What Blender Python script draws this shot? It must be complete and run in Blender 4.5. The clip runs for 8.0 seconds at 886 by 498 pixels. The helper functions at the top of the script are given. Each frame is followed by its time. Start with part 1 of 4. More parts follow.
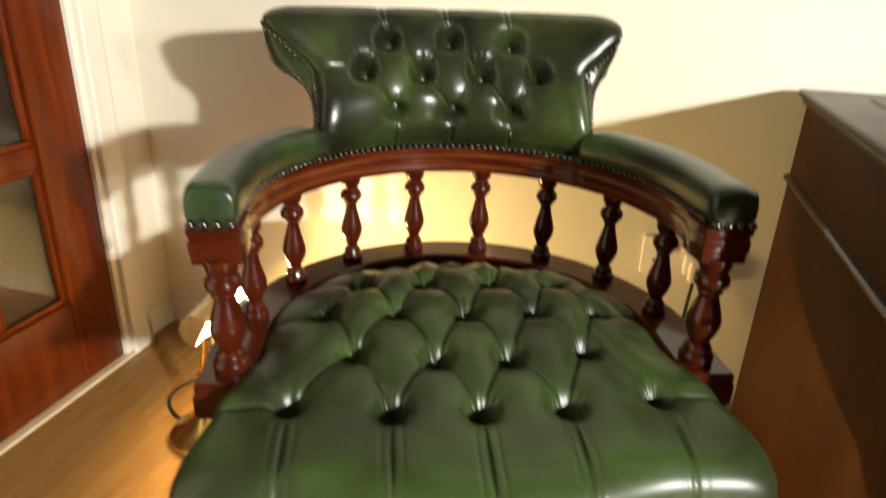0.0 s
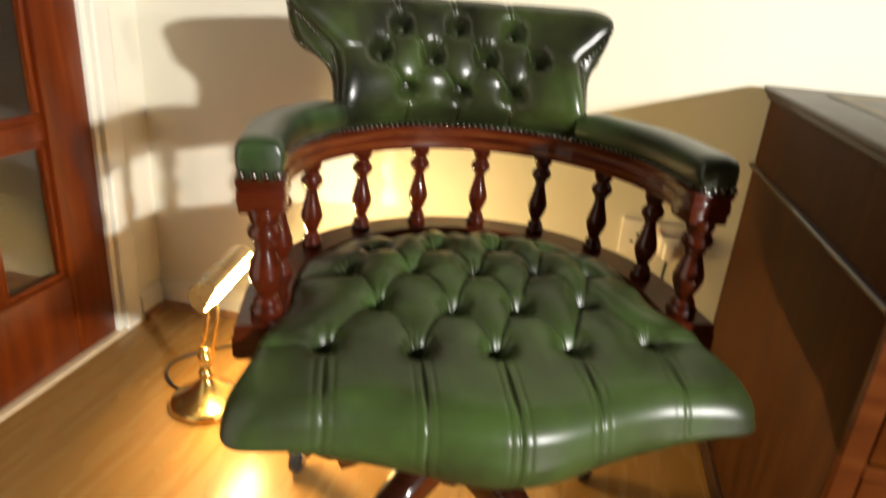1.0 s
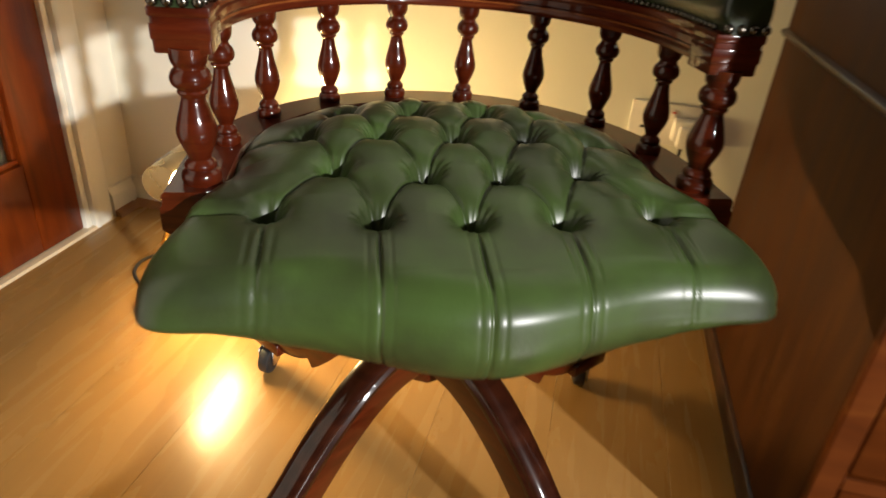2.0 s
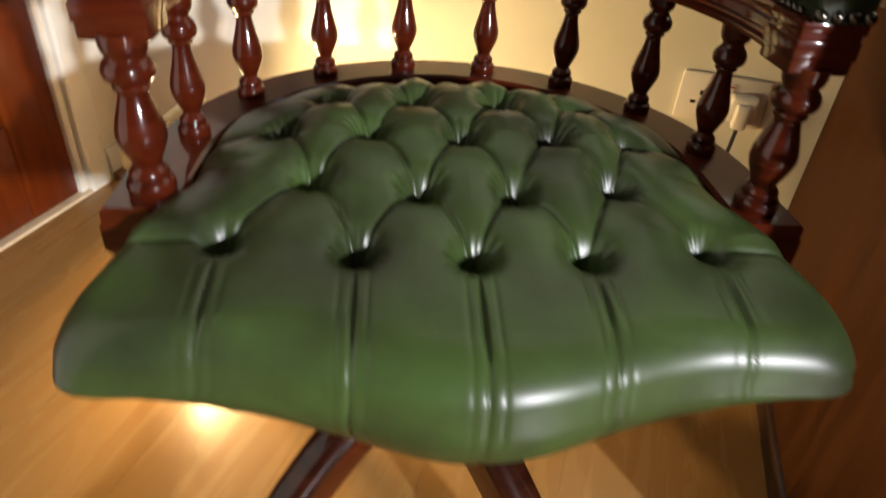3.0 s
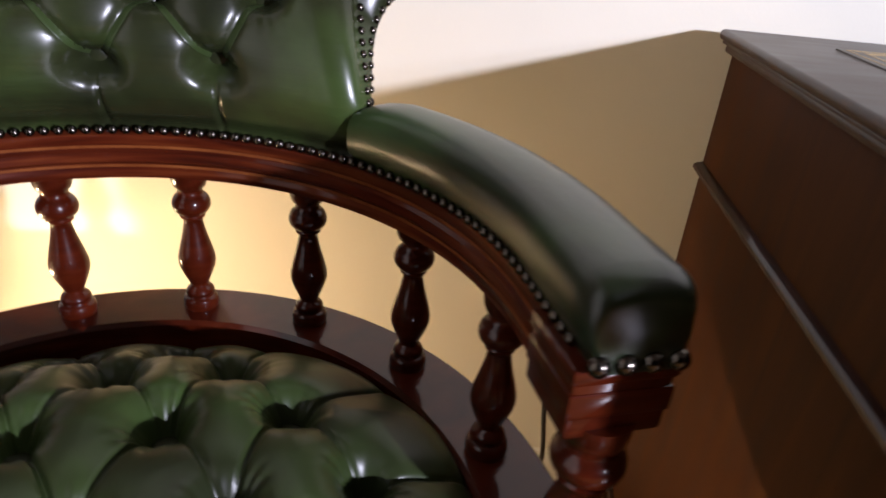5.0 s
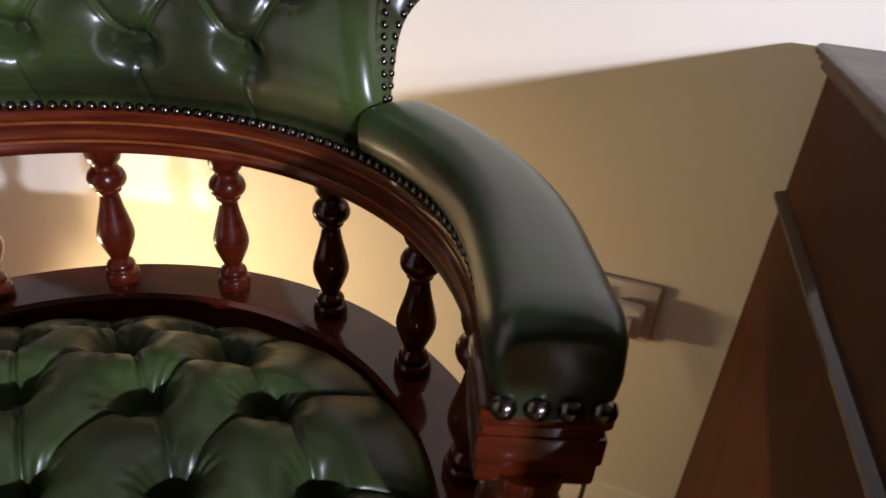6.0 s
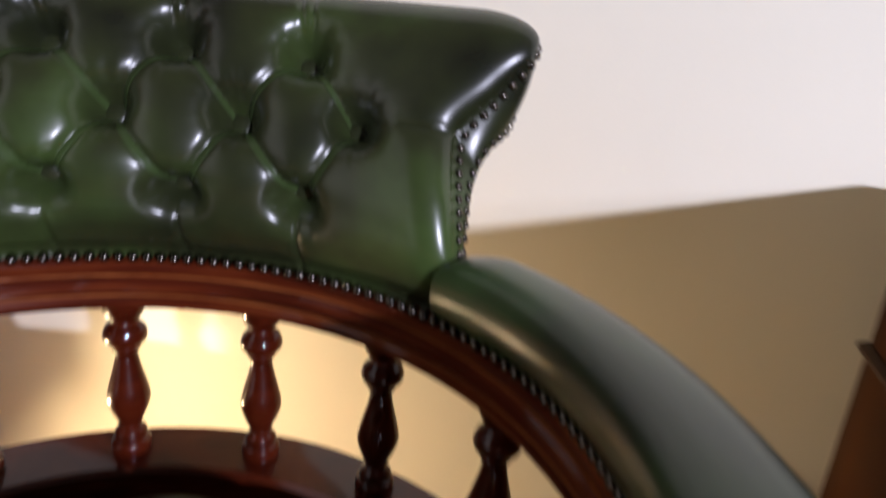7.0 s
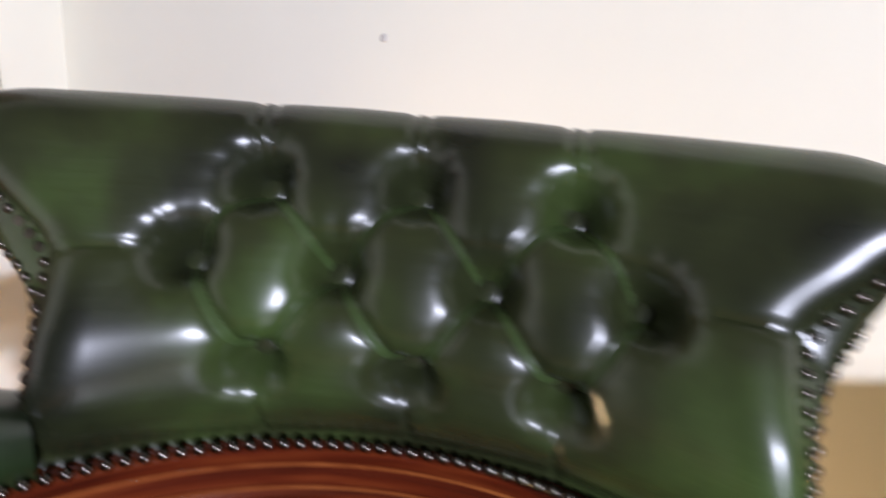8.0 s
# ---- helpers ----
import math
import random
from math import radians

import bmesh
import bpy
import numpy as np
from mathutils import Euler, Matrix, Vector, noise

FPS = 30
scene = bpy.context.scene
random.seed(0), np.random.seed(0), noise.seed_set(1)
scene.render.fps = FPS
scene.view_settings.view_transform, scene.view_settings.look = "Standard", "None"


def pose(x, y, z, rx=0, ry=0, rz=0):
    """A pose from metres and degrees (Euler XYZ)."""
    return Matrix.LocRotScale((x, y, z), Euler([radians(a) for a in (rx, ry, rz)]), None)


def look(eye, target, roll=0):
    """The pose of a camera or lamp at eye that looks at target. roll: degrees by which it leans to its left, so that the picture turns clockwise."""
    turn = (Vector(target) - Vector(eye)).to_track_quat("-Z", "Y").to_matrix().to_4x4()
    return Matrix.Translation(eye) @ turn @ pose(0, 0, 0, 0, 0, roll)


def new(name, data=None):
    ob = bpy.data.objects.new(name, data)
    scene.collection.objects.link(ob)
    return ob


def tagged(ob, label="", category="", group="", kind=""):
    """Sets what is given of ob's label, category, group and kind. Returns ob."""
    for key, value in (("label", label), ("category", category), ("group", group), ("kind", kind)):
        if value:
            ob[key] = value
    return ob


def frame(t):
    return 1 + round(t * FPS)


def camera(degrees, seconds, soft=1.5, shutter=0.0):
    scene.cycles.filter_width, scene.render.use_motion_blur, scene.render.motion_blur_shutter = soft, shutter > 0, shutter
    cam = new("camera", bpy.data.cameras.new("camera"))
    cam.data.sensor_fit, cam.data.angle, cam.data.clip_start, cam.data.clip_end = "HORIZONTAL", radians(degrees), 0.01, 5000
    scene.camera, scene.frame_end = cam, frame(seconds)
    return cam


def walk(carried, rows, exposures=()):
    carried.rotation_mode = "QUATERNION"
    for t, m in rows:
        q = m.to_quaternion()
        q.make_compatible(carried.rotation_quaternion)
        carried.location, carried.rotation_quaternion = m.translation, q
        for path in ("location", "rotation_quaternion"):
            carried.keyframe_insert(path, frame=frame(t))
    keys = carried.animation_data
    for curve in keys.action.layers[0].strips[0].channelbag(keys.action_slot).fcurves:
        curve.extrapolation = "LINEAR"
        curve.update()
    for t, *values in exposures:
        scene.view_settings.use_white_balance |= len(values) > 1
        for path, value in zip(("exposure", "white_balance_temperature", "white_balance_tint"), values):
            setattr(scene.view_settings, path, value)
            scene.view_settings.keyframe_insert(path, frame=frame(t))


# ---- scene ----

# ---------------------------------------------------------------- camera
cam = camera(68.31, 8.0, soft=1.6, shutter=0.8)
PATH = [
    (0, (0.1661, -0.7639, 0.9323), (-0.0695, 0.1255, 0.5406), 2.16),
    (0.5, (0.1068, -0.8190, 0.9613), (-0.0925, 0.1003, 0.6220), 3.76),
    (1, (0.1123, -0.8882, 0.8963), (-0.0594, 0.0234, 0.5227), 4.64),
    (1.5, (0.1258, -0.8892, 0.8036), (0.0154, 0.0039, 0.3675), 5.16),
    (1.7, (0.1393, -0.8559, 0.7780), (0.0069, 0.0248, 0.3231), 4.64),
    (2.8, (0.1595, -0.6316, 0.7810), (-0.0532, 0.1749, 0.2295), 5.38),
    (3, (0.1439, -0.6119, 0.7940), (-0.0590, 0.1872, 0.2281), 4.79),
    (3.5, (0.0514, -0.5060, 0.8237), (-0.0226, 0.3320, 0.2831), 6.10),
    (4, (0.0796, -0.3846, 0.8399), (0.1071, 0.4840, 0.3452), 6.25),
    (4.2, (0.0949, -0.3400, 0.8381), (0.1016, 0.5439, 0.3703), 4.83),
    (4.5, (0.1149, -0.2871, 0.8388), (0.1028, 0.6065, 0.3900), 3.83),
    (5, (0.2313, -0.2408, 0.8530), (0.1683, 0.6457, 0.3946), 5.05),
    (5.2, (0.2392, -0.2478, 0.8581), (0.1742, 0.6322, 0.3876), 6.65),
    (6.3, (0.3366, -0.1847, 0.8453), (0.0550, 0.6567, 0.3842), 5.15),
    (6.5, (0.2781, -0.2199, 0.8264), (0.0648, 0.6822, 0.4513), 5.83),
    (7, (0.2294, -0.1447, 0.8553), (-0.0267, 0.7704, 0.5436), 5.71),
    (7.5, (0.1994, -0.0422, 0.8789), (-0.2484, 0.8151, 0.6248), 2.21),
    (8, (0.0902, -0.0495, 0.9057), (-0.3723, 0.7958, 0.6382), 4.04),
]
walk(cam, [(t, look(eye, target, roll)) for t, eye, target, roll in PATH],
     exposures=[(0.0, 0.52, 6650, 12), (3.0, 0.44, 6100, 18), (4.5, 0.30, 5550, 30), (6.5, -0.03, 5500, 30), (7.5, 0.02, 5450, 27), (8.0, 0.36, 5450, 25)])

# ---------------------------------------------------------------- light
world = bpy.data.worlds.new("world")
scene.world = world
world.use_nodes = True
world.node_tree.nodes["Background"].inputs[0].default_value = (1.0, 0.86, 0.68, 1)
world.node_tree.nodes["Background"].inputs[1].default_value = 0.05


def reflector_light(name, place, aim, watts, radius, colour, cone):
    """A shaded room lamp that throws its light one way."""
    data = bpy.data.lights.new(name, "SPOT")
    data.energy, data.shadow_soft_size, data.color = watts, radius, colour
    data.spot_size, data.spot_blend = radians(cone), 0.45
    ob = new(name, data)
    ob.matrix_world = look(place, aim)
    return ob


reflector_light("room_lamp", (3.43, -3.00, 1.64), (-0.05, 0.2, 0.55), 980, 0.075, (0.985, 0.98, 0.925), 70)
reflector_light("room_lamp", (4.40, -2.86, 1.66), (-0.05, 0.2, 0.55), 190, 0.075, (0.985, 0.98, 0.925), 70)

# ---------------------------------------------------------------- materials


def nodes_of(name):
    m = bpy.data.materials.new(name)
    m.use_nodes = True
    t = m.node_tree
    return m, t.nodes, t.links, t.nodes["Principled BSDF"]


def ramp_of(nodes, stops):
    r = nodes.new("ShaderNodeValToRGB")
    r.color_ramp.elements[0].position, r.color_ramp.elements[0].color = stops[0][0], (*stops[0][1], 1)
    r.color_ramp.elements[1].position, r.color_ramp.elements[1].color = stops[-1][0], (*stops[-1][1], 1)
    for p, c in stops[1:-1]:
        r.color_ramp.elements.new(p).color = (*c, 1)
    return r


def surface(name, stops, scale, rough=0.5, stretch=(1, 1, 1), detail=4, fine=120, bump=0.1, depth=0.002,
            metal=0.0, coat=0.0, coat_rough=0.1, rough_spread=0.1, spec=0.5, vary=0.0, distort=0.0):
    """Noise-coloured surface with a second, finer noise for relief and gloss, in metres."""
    m, n, l, b = nodes_of(name)
    co = n.new("ShaderNodeTexCoord")
    mp = n.new("ShaderNodeMapping")
    mp.inputs["Scale"].default_value = stretch
    l.new(co.outputs["Object"], mp.inputs["Vector"])
    big = n.new("ShaderNodeTexNoise")
    big.inputs["Scale"].default_value, big.inputs["Detail"].default_value = scale, detail
    big.inputs["Distortion"].default_value = distort
    l.new(mp.outputs["Vector"], big.inputs["Vector"])
    r = ramp_of(n, stops)
    source = big.outputs["Fac"]
    if vary:
        info = n.new("ShaderNodeObjectInfo")
        add = n.new("ShaderNodeMath")
        add.operation = "MULTIPLY_ADD"
        l.new(info.outputs["Random"], add.inputs[0])
        add.inputs[1].default_value = vary
        l.new(big.outputs["Fac"], add.inputs[2])
        source = add.outputs[0]
    l.new(source, r.inputs["Fac"])
    l.new(r.outputs["Color"], b.inputs["Base Color"])
    small = n.new("ShaderNodeTexNoise")
    small.inputs["Scale"].default_value, small.inputs["Detail"].default_value = fine, 3
    l.new(mp.outputs["Vector"], small.inputs["Vector"])
    rr = n.new("ShaderNodeMapRange")
    rr.inputs["To Min"].default_value, rr.inputs["To Max"].default_value = rough - rough_spread, rough + rough_spread
    l.new(big.outputs["Fac"], rr.inputs["Value"])
    l.new(rr.outputs["Result"], b.inputs["Roughness"])
    bp = n.new("ShaderNodeBump")
    bp.inputs["Strength"].default_value, bp.inputs["Distance"].default_value = bump, depth
    l.new(small.outputs["Fac"], bp.inputs["Height"])
    l.new(bp.outputs["Normal"], b.inputs["Normal"])
    b.inputs["Metallic"].default_value = metal
    b.inputs["Coat Weight"].default_value, b.inputs["Coat Roughness"].default_value = coat, coat_rough
    b.inputs["Specular IOR Level"].default_value = spec
    return m


def leather_material(name, stops, rough, coat, spec=0.35, coat_rough=0.18, crack=(1.0, 0.35, 1.0)):
    """Waxed hide: blotchy dye, pebbled grain and fine creases."""
    m, n, l, b = nodes_of(name)
    co = n.new("ShaderNodeTexCoord")
    big = n.new("ShaderNodeTexNoise")
    big.inputs["Scale"].default_value, big.inputs["Detail"].default_value = 9.0, 5
    l.new(co.outputs["Object"], big.inputs["Vector"])
    r = ramp_of(n, stops)
    l.new(big.outputs["Fac"], r.inputs["Fac"])
    l.new(r.outputs["Color"], b.inputs["Base Color"])
    cell = n.new("ShaderNodeTexVoronoi")
    cell.inputs["Scale"].default_value = 900
    l.new(co.outputs["Object"], cell.inputs["Vector"])
    mp = n.new("ShaderNodeMapping")
    mp.inputs["Scale"].default_value = crack
    l.new(co.outputs["Object"], mp.inputs["Vector"])
    fold = n.new("ShaderNodeTexNoise")
    fold.inputs["Scale"].default_value, fold.inputs["Detail"].default_value = 60, 4
    l.new(mp.outputs["Vector"], fold.inputs["Vector"])
    b1 = n.new("ShaderNodeBump")
    b1.inputs["Strength"].default_value, b1.inputs["Distance"].default_value = 0.12, 0.0006
    l.new(cell.outputs["Distance"], b1.inputs["Height"])
    b2 = n.new("ShaderNodeBump")
    b2.inputs["Strength"].default_value, b2.inputs["Distance"].default_value = 0.36, 0.003
    l.new(fold.outputs["Fac"], b2.inputs["Height"])
    l.new(b1.outputs["Normal"], b2.inputs["Normal"])
    l.new(b2.outputs["Normal"], b.inputs["Normal"])
    rr = n.new("ShaderNodeMapRange")
    rr.inputs["To Min"].default_value, rr.inputs["To Max"].default_value = rough - 0.06, rough + 0.08
    l.new(big.outputs["Fac"], rr.inputs["Value"])
    l.new(rr.outputs["Result"], b.inputs["Roughness"])
    b.inputs["Coat Weight"].default_value, b.inputs["Coat Roughness"].default_value = coat, coat_rough
    b.inputs["Specular IOR Level"].default_value = spec
    return m


LEATHER = leather_material("green_leather", [(0.30, (0.015, 0.0190, 0.0070)), (0.48, (0.028, 0.0430, 0.0115)), (0.70, (0.042, 0.077, 0.0160))], 0.52, 0.66, 0.10, 0.32)
# Dark antique dye, taken below the seat's tone for the low light there.
LEATHER_DIM = leather_material("green_leather_back_dim", [(0.34, (0.0080, 0.0095, 0.0045)), (0.52, (0.0215, 0.0270, 0.0088)), (0.72, (0.039, 0.064, 0.0145))], 0.50, 0.85, 0.05, 0.27, (0.4, 0.4, 3.2))
LEATHER_PLEAT = leather_material("green_leather_pleat", [(0.34, (0.021, 0.031, 0.0095)), (0.70, (0.042, 0.070, 0.0175))], 0.50, 0.7, 0.10, 0.30, (0.4, 0.4, 3.2))
LEATHER_ARM = leather_material("green_leather_arm", [(0.32, (0.0055, 0.0085, 0.0035)), (0.52, (0.0135, 0.0250, 0.0070)), (0.74, (0.028, 0.064, 0.0130))], 0.48, 0.75, 0.20, 0.28)
MAHOGANY_DARK = surface("dark_mahogany", [(0.25, (0.012, 0.003, 0.0015)), (0.5, (0.022, 0.005, 0.002)), (0.8, (0.040, 0.009, 0.003))],
                        14, 0.36, (1, 1, 6), 6, 160, 0.04, 0.001, coat=0.6, coat_rough=0.06, spec=0.06, distort=0.6)
MAHOGANY = surface("mahogany", [(0.25, (0.027, 0.0036, 0.0010)), (0.5, (0.054, 0.0072, 0.0017)), (0.8, (0.095, 0.0150, 0.0031))],
                   14, 0.36, (1, 1, 6), 6, 160, 0.04, 0.001, coat=0.75, coat_rough=0.07, spec=0.06, distort=0.6)
MAHOGANY_RAIL = surface("mahogany_rail", [(0.3, (0.032, 0.005, 0.002)), (0.5, (0.072, 0.011, 0.003)), (0.72, (0.145, 0.032, 0.007))],
                        8, 0.34, (1, 1, 16), 6, 160, 0.04, 0.001, coat=0.36, coat_rough=0.05, spec=0.06, distort=0.3)
INLAY = surface("inlay_wood", [(0.3, (0.120, 0.028, 0.006)), (0.7, (0.230, 0.070, 0.016))], 30, 0.38, fine=300, bump=0.03, coat=0.3, coat_rough=0.08, spec=0.06)
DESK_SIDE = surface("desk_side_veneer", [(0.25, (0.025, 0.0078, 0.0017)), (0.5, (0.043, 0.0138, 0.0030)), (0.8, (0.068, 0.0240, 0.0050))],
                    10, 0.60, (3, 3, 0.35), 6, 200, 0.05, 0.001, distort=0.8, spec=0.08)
DESK_FRONT = surface("desk_front_veneer", [(0.25, (0.046, 0.0095, 0.0014)), (0.5, (0.078, 0.0175, 0.0024)), (0.8, (0.120, 0.034, 0.0045))],
                     9, 0.38, (0.5, 3, 3), 6, 200, 0.05, 0.001, coat=0.15, coat_rough=0.12, distort=0.6, spec=0.10)
DESK_EDGE = surface("desk_top_edge", [(0.3, (0.022, 0.009, 0.006)), (0.7, (0.045, 0.018, 0.010))], 12, 0.42, (1, 4, 4), 5, 200, 0.05, 0.001, coat=0.15, spec=0.2)
DOOR_WOOD = surface("door_wood", [(0.25, (0.062, 0.0085, 0.0009)), (0.5, (0.110, 0.0165, 0.0014)), (0.8, (0.165, 0.0310, 0.0022))],
                    7, 0.34, (4, 4, 0.4), 6, 180, 0.06, 0.001, coat=0.12, coat_rough=0.12, distort=0.7, spec=0.2)
WALL = surface("painted_wall", [(0.3, (0.69, 0.665, 0.545)), (0.7, (0.74, 0.715, 0.595))], 2.2, 0.75, fine=220, bump=0.12, depth=0.0012)
# Unseen walls and ceiling get dark colours to hold down bounced fill light.
UNSEEN_WALL = surface("unseen_wall_darkened", [(0.3, (0.036, 0.022, 0.013)), (0.7, (0.050, 0.032, 0.020))], 2.0, 0.8)
CEILING = surface("ceiling_darkened", [(0.3, (0.085, 0.062, 0.040)), (0.7, (0.11, 0.080, 0.052))], 3, 0.8, fine=150, bump=0.1)
GLOSS_WHITE = surface("white_gloss_paint", [(0.3, (0.72, 0.70, 0.60)), (0.7, (0.77, 0.75, 0.65))], 6, 0.35, fine=90, bump=0.05)
LAMINATE = surface("laminate", [(0.10, (0.245, 0.126, 0.034)), (0.5, (0.285, 0.150, 0.043)), (0.98, (0.325, 0.177, 0.054))],
                   6, 0.27, (5, 0.5, 5), 6, 260, 0.04, 0.0006, coat=0.08, coat_rough=0.16, vary=0.10, distort=0.8, spec=0.22)
BEADING = surface("beading", [(0.3, (0.20, 0.085, 0.030)), (0.7, (0.30, 0.14, 0.05))], 12, 0.4, fine=200)
GAP = surface("dark_joint", [(0.3, (0.06, 0.028, 0.012)), (0.7, (0.09, 0.042, 0.018))], 30, 0.8)
BRASS = surface("polished_brass", [(0.3, (0.58, 0.40, 0.13)), (0.7, (0.76, 0.56, 0.22))], 20, 0.26, metal=1.0, fine=300, bump=0.03, rough_spread=0.06)
BRASS_PALE = surface("pale_brass", [(0.3, (0.66, 0.52, 0.28)), (0.7, (0.80, 0.66, 0.40))], 20, 0.28, metal=1.0, fine=300, bump=0.04, rough_spread=0.06)
BRASS_OLD = surface("aged_brass", [(0.3, (0.07, 0.052, 0.03)), (0.7, (0.24, 0.185, 0.10))], 90, 0.30, metal=1.0, fine=500, bump=0.08)
NAIL = surface("antiqued_nail", [(0.3, (0.045, 0.038, 0.030)), (0.7, (0.18, 0.16, 0.135))], 160, 0.24, metal=1.0, fine=700, bump=0.05)
BLACK = surface("black_rubber", [(0.3, (0.012, 0.012, 0.012)), (0.7, (0.03, 0.03, 0.03))], 40, 0.45)
STEEL = surface("steel", [(0.3, (0.35, 0.34, 0.32)), (0.7, (0.55, 0.53, 0.5))], 60, 0.3, metal=1.0)
PLASTIC = surface("white_plastic", [(0.3, (0.72, 0.68, 0.60)), (0.7, (0.78, 0.74, 0.66))], 30, 0.35, fine=300, bump=0.02)
RED = surface("red_plastic", [(0.3, (0.45, 0.03, 0.02)), (0.7, (0.55, 0.05, 0.03))], 60, 0.35)
DESK_LEATHER = surface("desk_leather", [(0.3, (0.030, 0.022, 0.014)), (0.7, (0.060, 0.045, 0.028))], 30, 0.42, fine=700, bump=0.15, depth=0.0006)
GILT = surface("gilt_tooling", [(0.3, (0.30, 0.20, 0.07)), (0.7, (0.45, 0.30, 0.10))], 80, 0.4, metal=0.6)
# Near-black base colour makes the hallway read as unlit.
HALL = surface("hall_dim_tone", [(0.3, (0.05, 0.038, 0.026)), (0.7, (0.07, 0.052, 0.036))], 3, 0.8)
THRESHOLD = surface("threshold_strip", [(0.3, (0.55, 0.42, 0.26)), (0.7, (0.66, 0.52, 0.34))], 12, 0.35)


def glass_material():
    m, n, l, b = nodes_of("window_glass")
    b.inputs["Base Color"].default_value = (0.9, 0.88, 0.84, 1)
    b.inputs["Roughness"].default_value = 0.03
    b.inputs["Transmission Weight"].default_value = 1.0
    b.inputs["IOR"].default_value = 1.45
    return m


def glow_material(name, colour, strength):
    m, n, l, b = nodes_of(name)
    b.inputs["Base Color"].default_value = (0.8, 0.8, 0.8, 1)
    b.inputs["Emission Color"].default_value = (*colour, 1)
    b.inputs["Emission Strength"].default_value = strength
    return m


GLASS = glass_material()
GLOW = glow_material("lit_bulb", (1.0, 0.71, 0.29), 330)

# ---------------------------------------------------------------- mesh helpers


def thing(name, m=None, label="", category="", group="", kind=""):
    ob = new(name)
    ob.empty_display_size = 0.05
    if m is not None:
        ob.matrix_world = m
    return tagged(ob, label, category, group, kind)


def mesh_object(name, bm, material, smooth=True):
    bmesh.ops.recalc_face_normals(bm, faces=bm.faces)
    me = bpy.data.meshes.new(name)
    bm.to_mesh(me)
    bm.free()
    me.materials.append(material)
    if smooth:
        me.polygons.foreach_set("use_smooth", [True] * len(me.polygons))
        me.set_sharp_from_angle(angle=radians(38))
    return new(name, me)


def part(name, bm, material, parent, label="", m=None):
    ob = mesh_object(name, bm, material)
    ob.parent = parent
    if m is not None:
        ob.matrix_basis = m
    return tagged(ob, label)


def piece(name, me, parent, m, label=""):
    ob = new(name, me)
    ob.parent, ob.matrix_basis = parent, m
    return tagged(ob, label)


def structure(name, bm, material, label="", category=""):
    return tagged(mesh_object(name, bm, material), label, category, kind="structure")


def box(bm, lo, hi, bevel=0.0, segments=2):
    """A box between two corners added to bm, its edges rounded."""
    c = bmesh.ops.create_cube(bm, size=1.0)["verts"]
    for v in c:
        v.co = Vector([lo[i] + (v.co[i] + 0.5) * (hi[i] - lo[i]) for i in range(3)])
    if bevel:
        edges = list({e for v in c for e in v.link_edges})
        bmesh.ops.bevel(bm, geom=edges, offset=bevel, segments=segments, affect="EDGES", profile=0.5)
    return bm


def new_box(lo, hi, bevel=0.0, segments=2):
    return box(bmesh.new(), lo, hi, bevel, segments)


def lathe(profile, steps=24, bm=None, m=Matrix()):
    """Turned shape from (radius, height) pairs."""
    bm = bm or bmesh.new()
    rings = []
    for r, z in profile:
        rings.append([bm.verts.new(m @ Vector((r * math.cos(a), r * math.sin(a), z)))
                      for a in (2 * math.pi * k / steps for k in range(steps))])
    for lo, hi in zip(rings, rings[1:]):
        for k in range(steps):
            bm.faces.new((lo[k], lo[(k + 1) % steps], hi[(k + 1) % steps], hi[k]))
    bm.faces.new(rings[0][::-1])
    bm.faces.new(rings[-1])
    return bm


def soften(profile, times=2):
    """Rounds a turned profile by cutting its corners."""
    for _ in range(times):
        out = [profile[0]]
        for a, b in zip(profile, profile[1:]):
            out += [(a[0] * 0.75 + b[0] * 0.25, a[1] * 0.75 + b[1] * 0.25), (a[0] * 0.25 + b[0] * 0.75, a[1] * 0.25 + b[1] * 0.75)]
        profile = out + [profile[-1]]
    return profile


def sweep(stations, section, bm=None, caps=True):
    """Section points (a, b) carried along stations of (place, side, up, scale)."""
    bm = bm or bmesh.new()
    rings = [[bm.verts.new(p + s * (a * k) + u * (b * k)) for a, b in section] for p, s, u, k in stations]
    n = len(section)
    for lo, hi in zip(rings, rings[1:]):
        for k in range(n):
            bm.faces.new((lo[k], lo[(k + 1) % n], hi[(k + 1) % n], hi[k]))
    if caps:
        bm.faces.new(rings[0][::-1])
        bm.faces.new(rings[-1])
    return bm


def tube(points, radius, steps=8, bm=None):
    """A round bar through points."""
    pts = [Vector(p) for p in points]
    stations = []
    side = None
    for k, p in enumerate(pts):
        way = (pts[min(k + 1, len(pts) - 1)] - pts[max(k - 1, 0)]).normalized()
        side = (side if side is not None else way.orthogonal())
        side = (side - way * side.dot(way)).normalized()
        stations.append((p, side.copy(), way.cross(side), 1.0))
    return sweep(stations, [(radius * math.cos(a), radius * math.sin(a)) for a in (2 * math.pi * k / steps for k in range(steps))], bm)


def curve_through(points, steps=8):
    """Points of a smooth curve through the given ones."""
    pts = [Vector(p) for p in points]
    out = []
    for k in range(len(pts) - 1):
        a, b, c, d = pts[max(k - 1, 0)], pts[k], pts[k + 1], pts[min(k + 2, len(pts) - 1)]
        for j in range(steps):
            t = j / steps
            out.append(0.5 * (2 * b + (c - a) * t + (2 * a - 5 * b + 4 * c - d) * t * t + (3 * b - a - 3 * c + d) * t ** 3))
    return out + [pts[-1]]


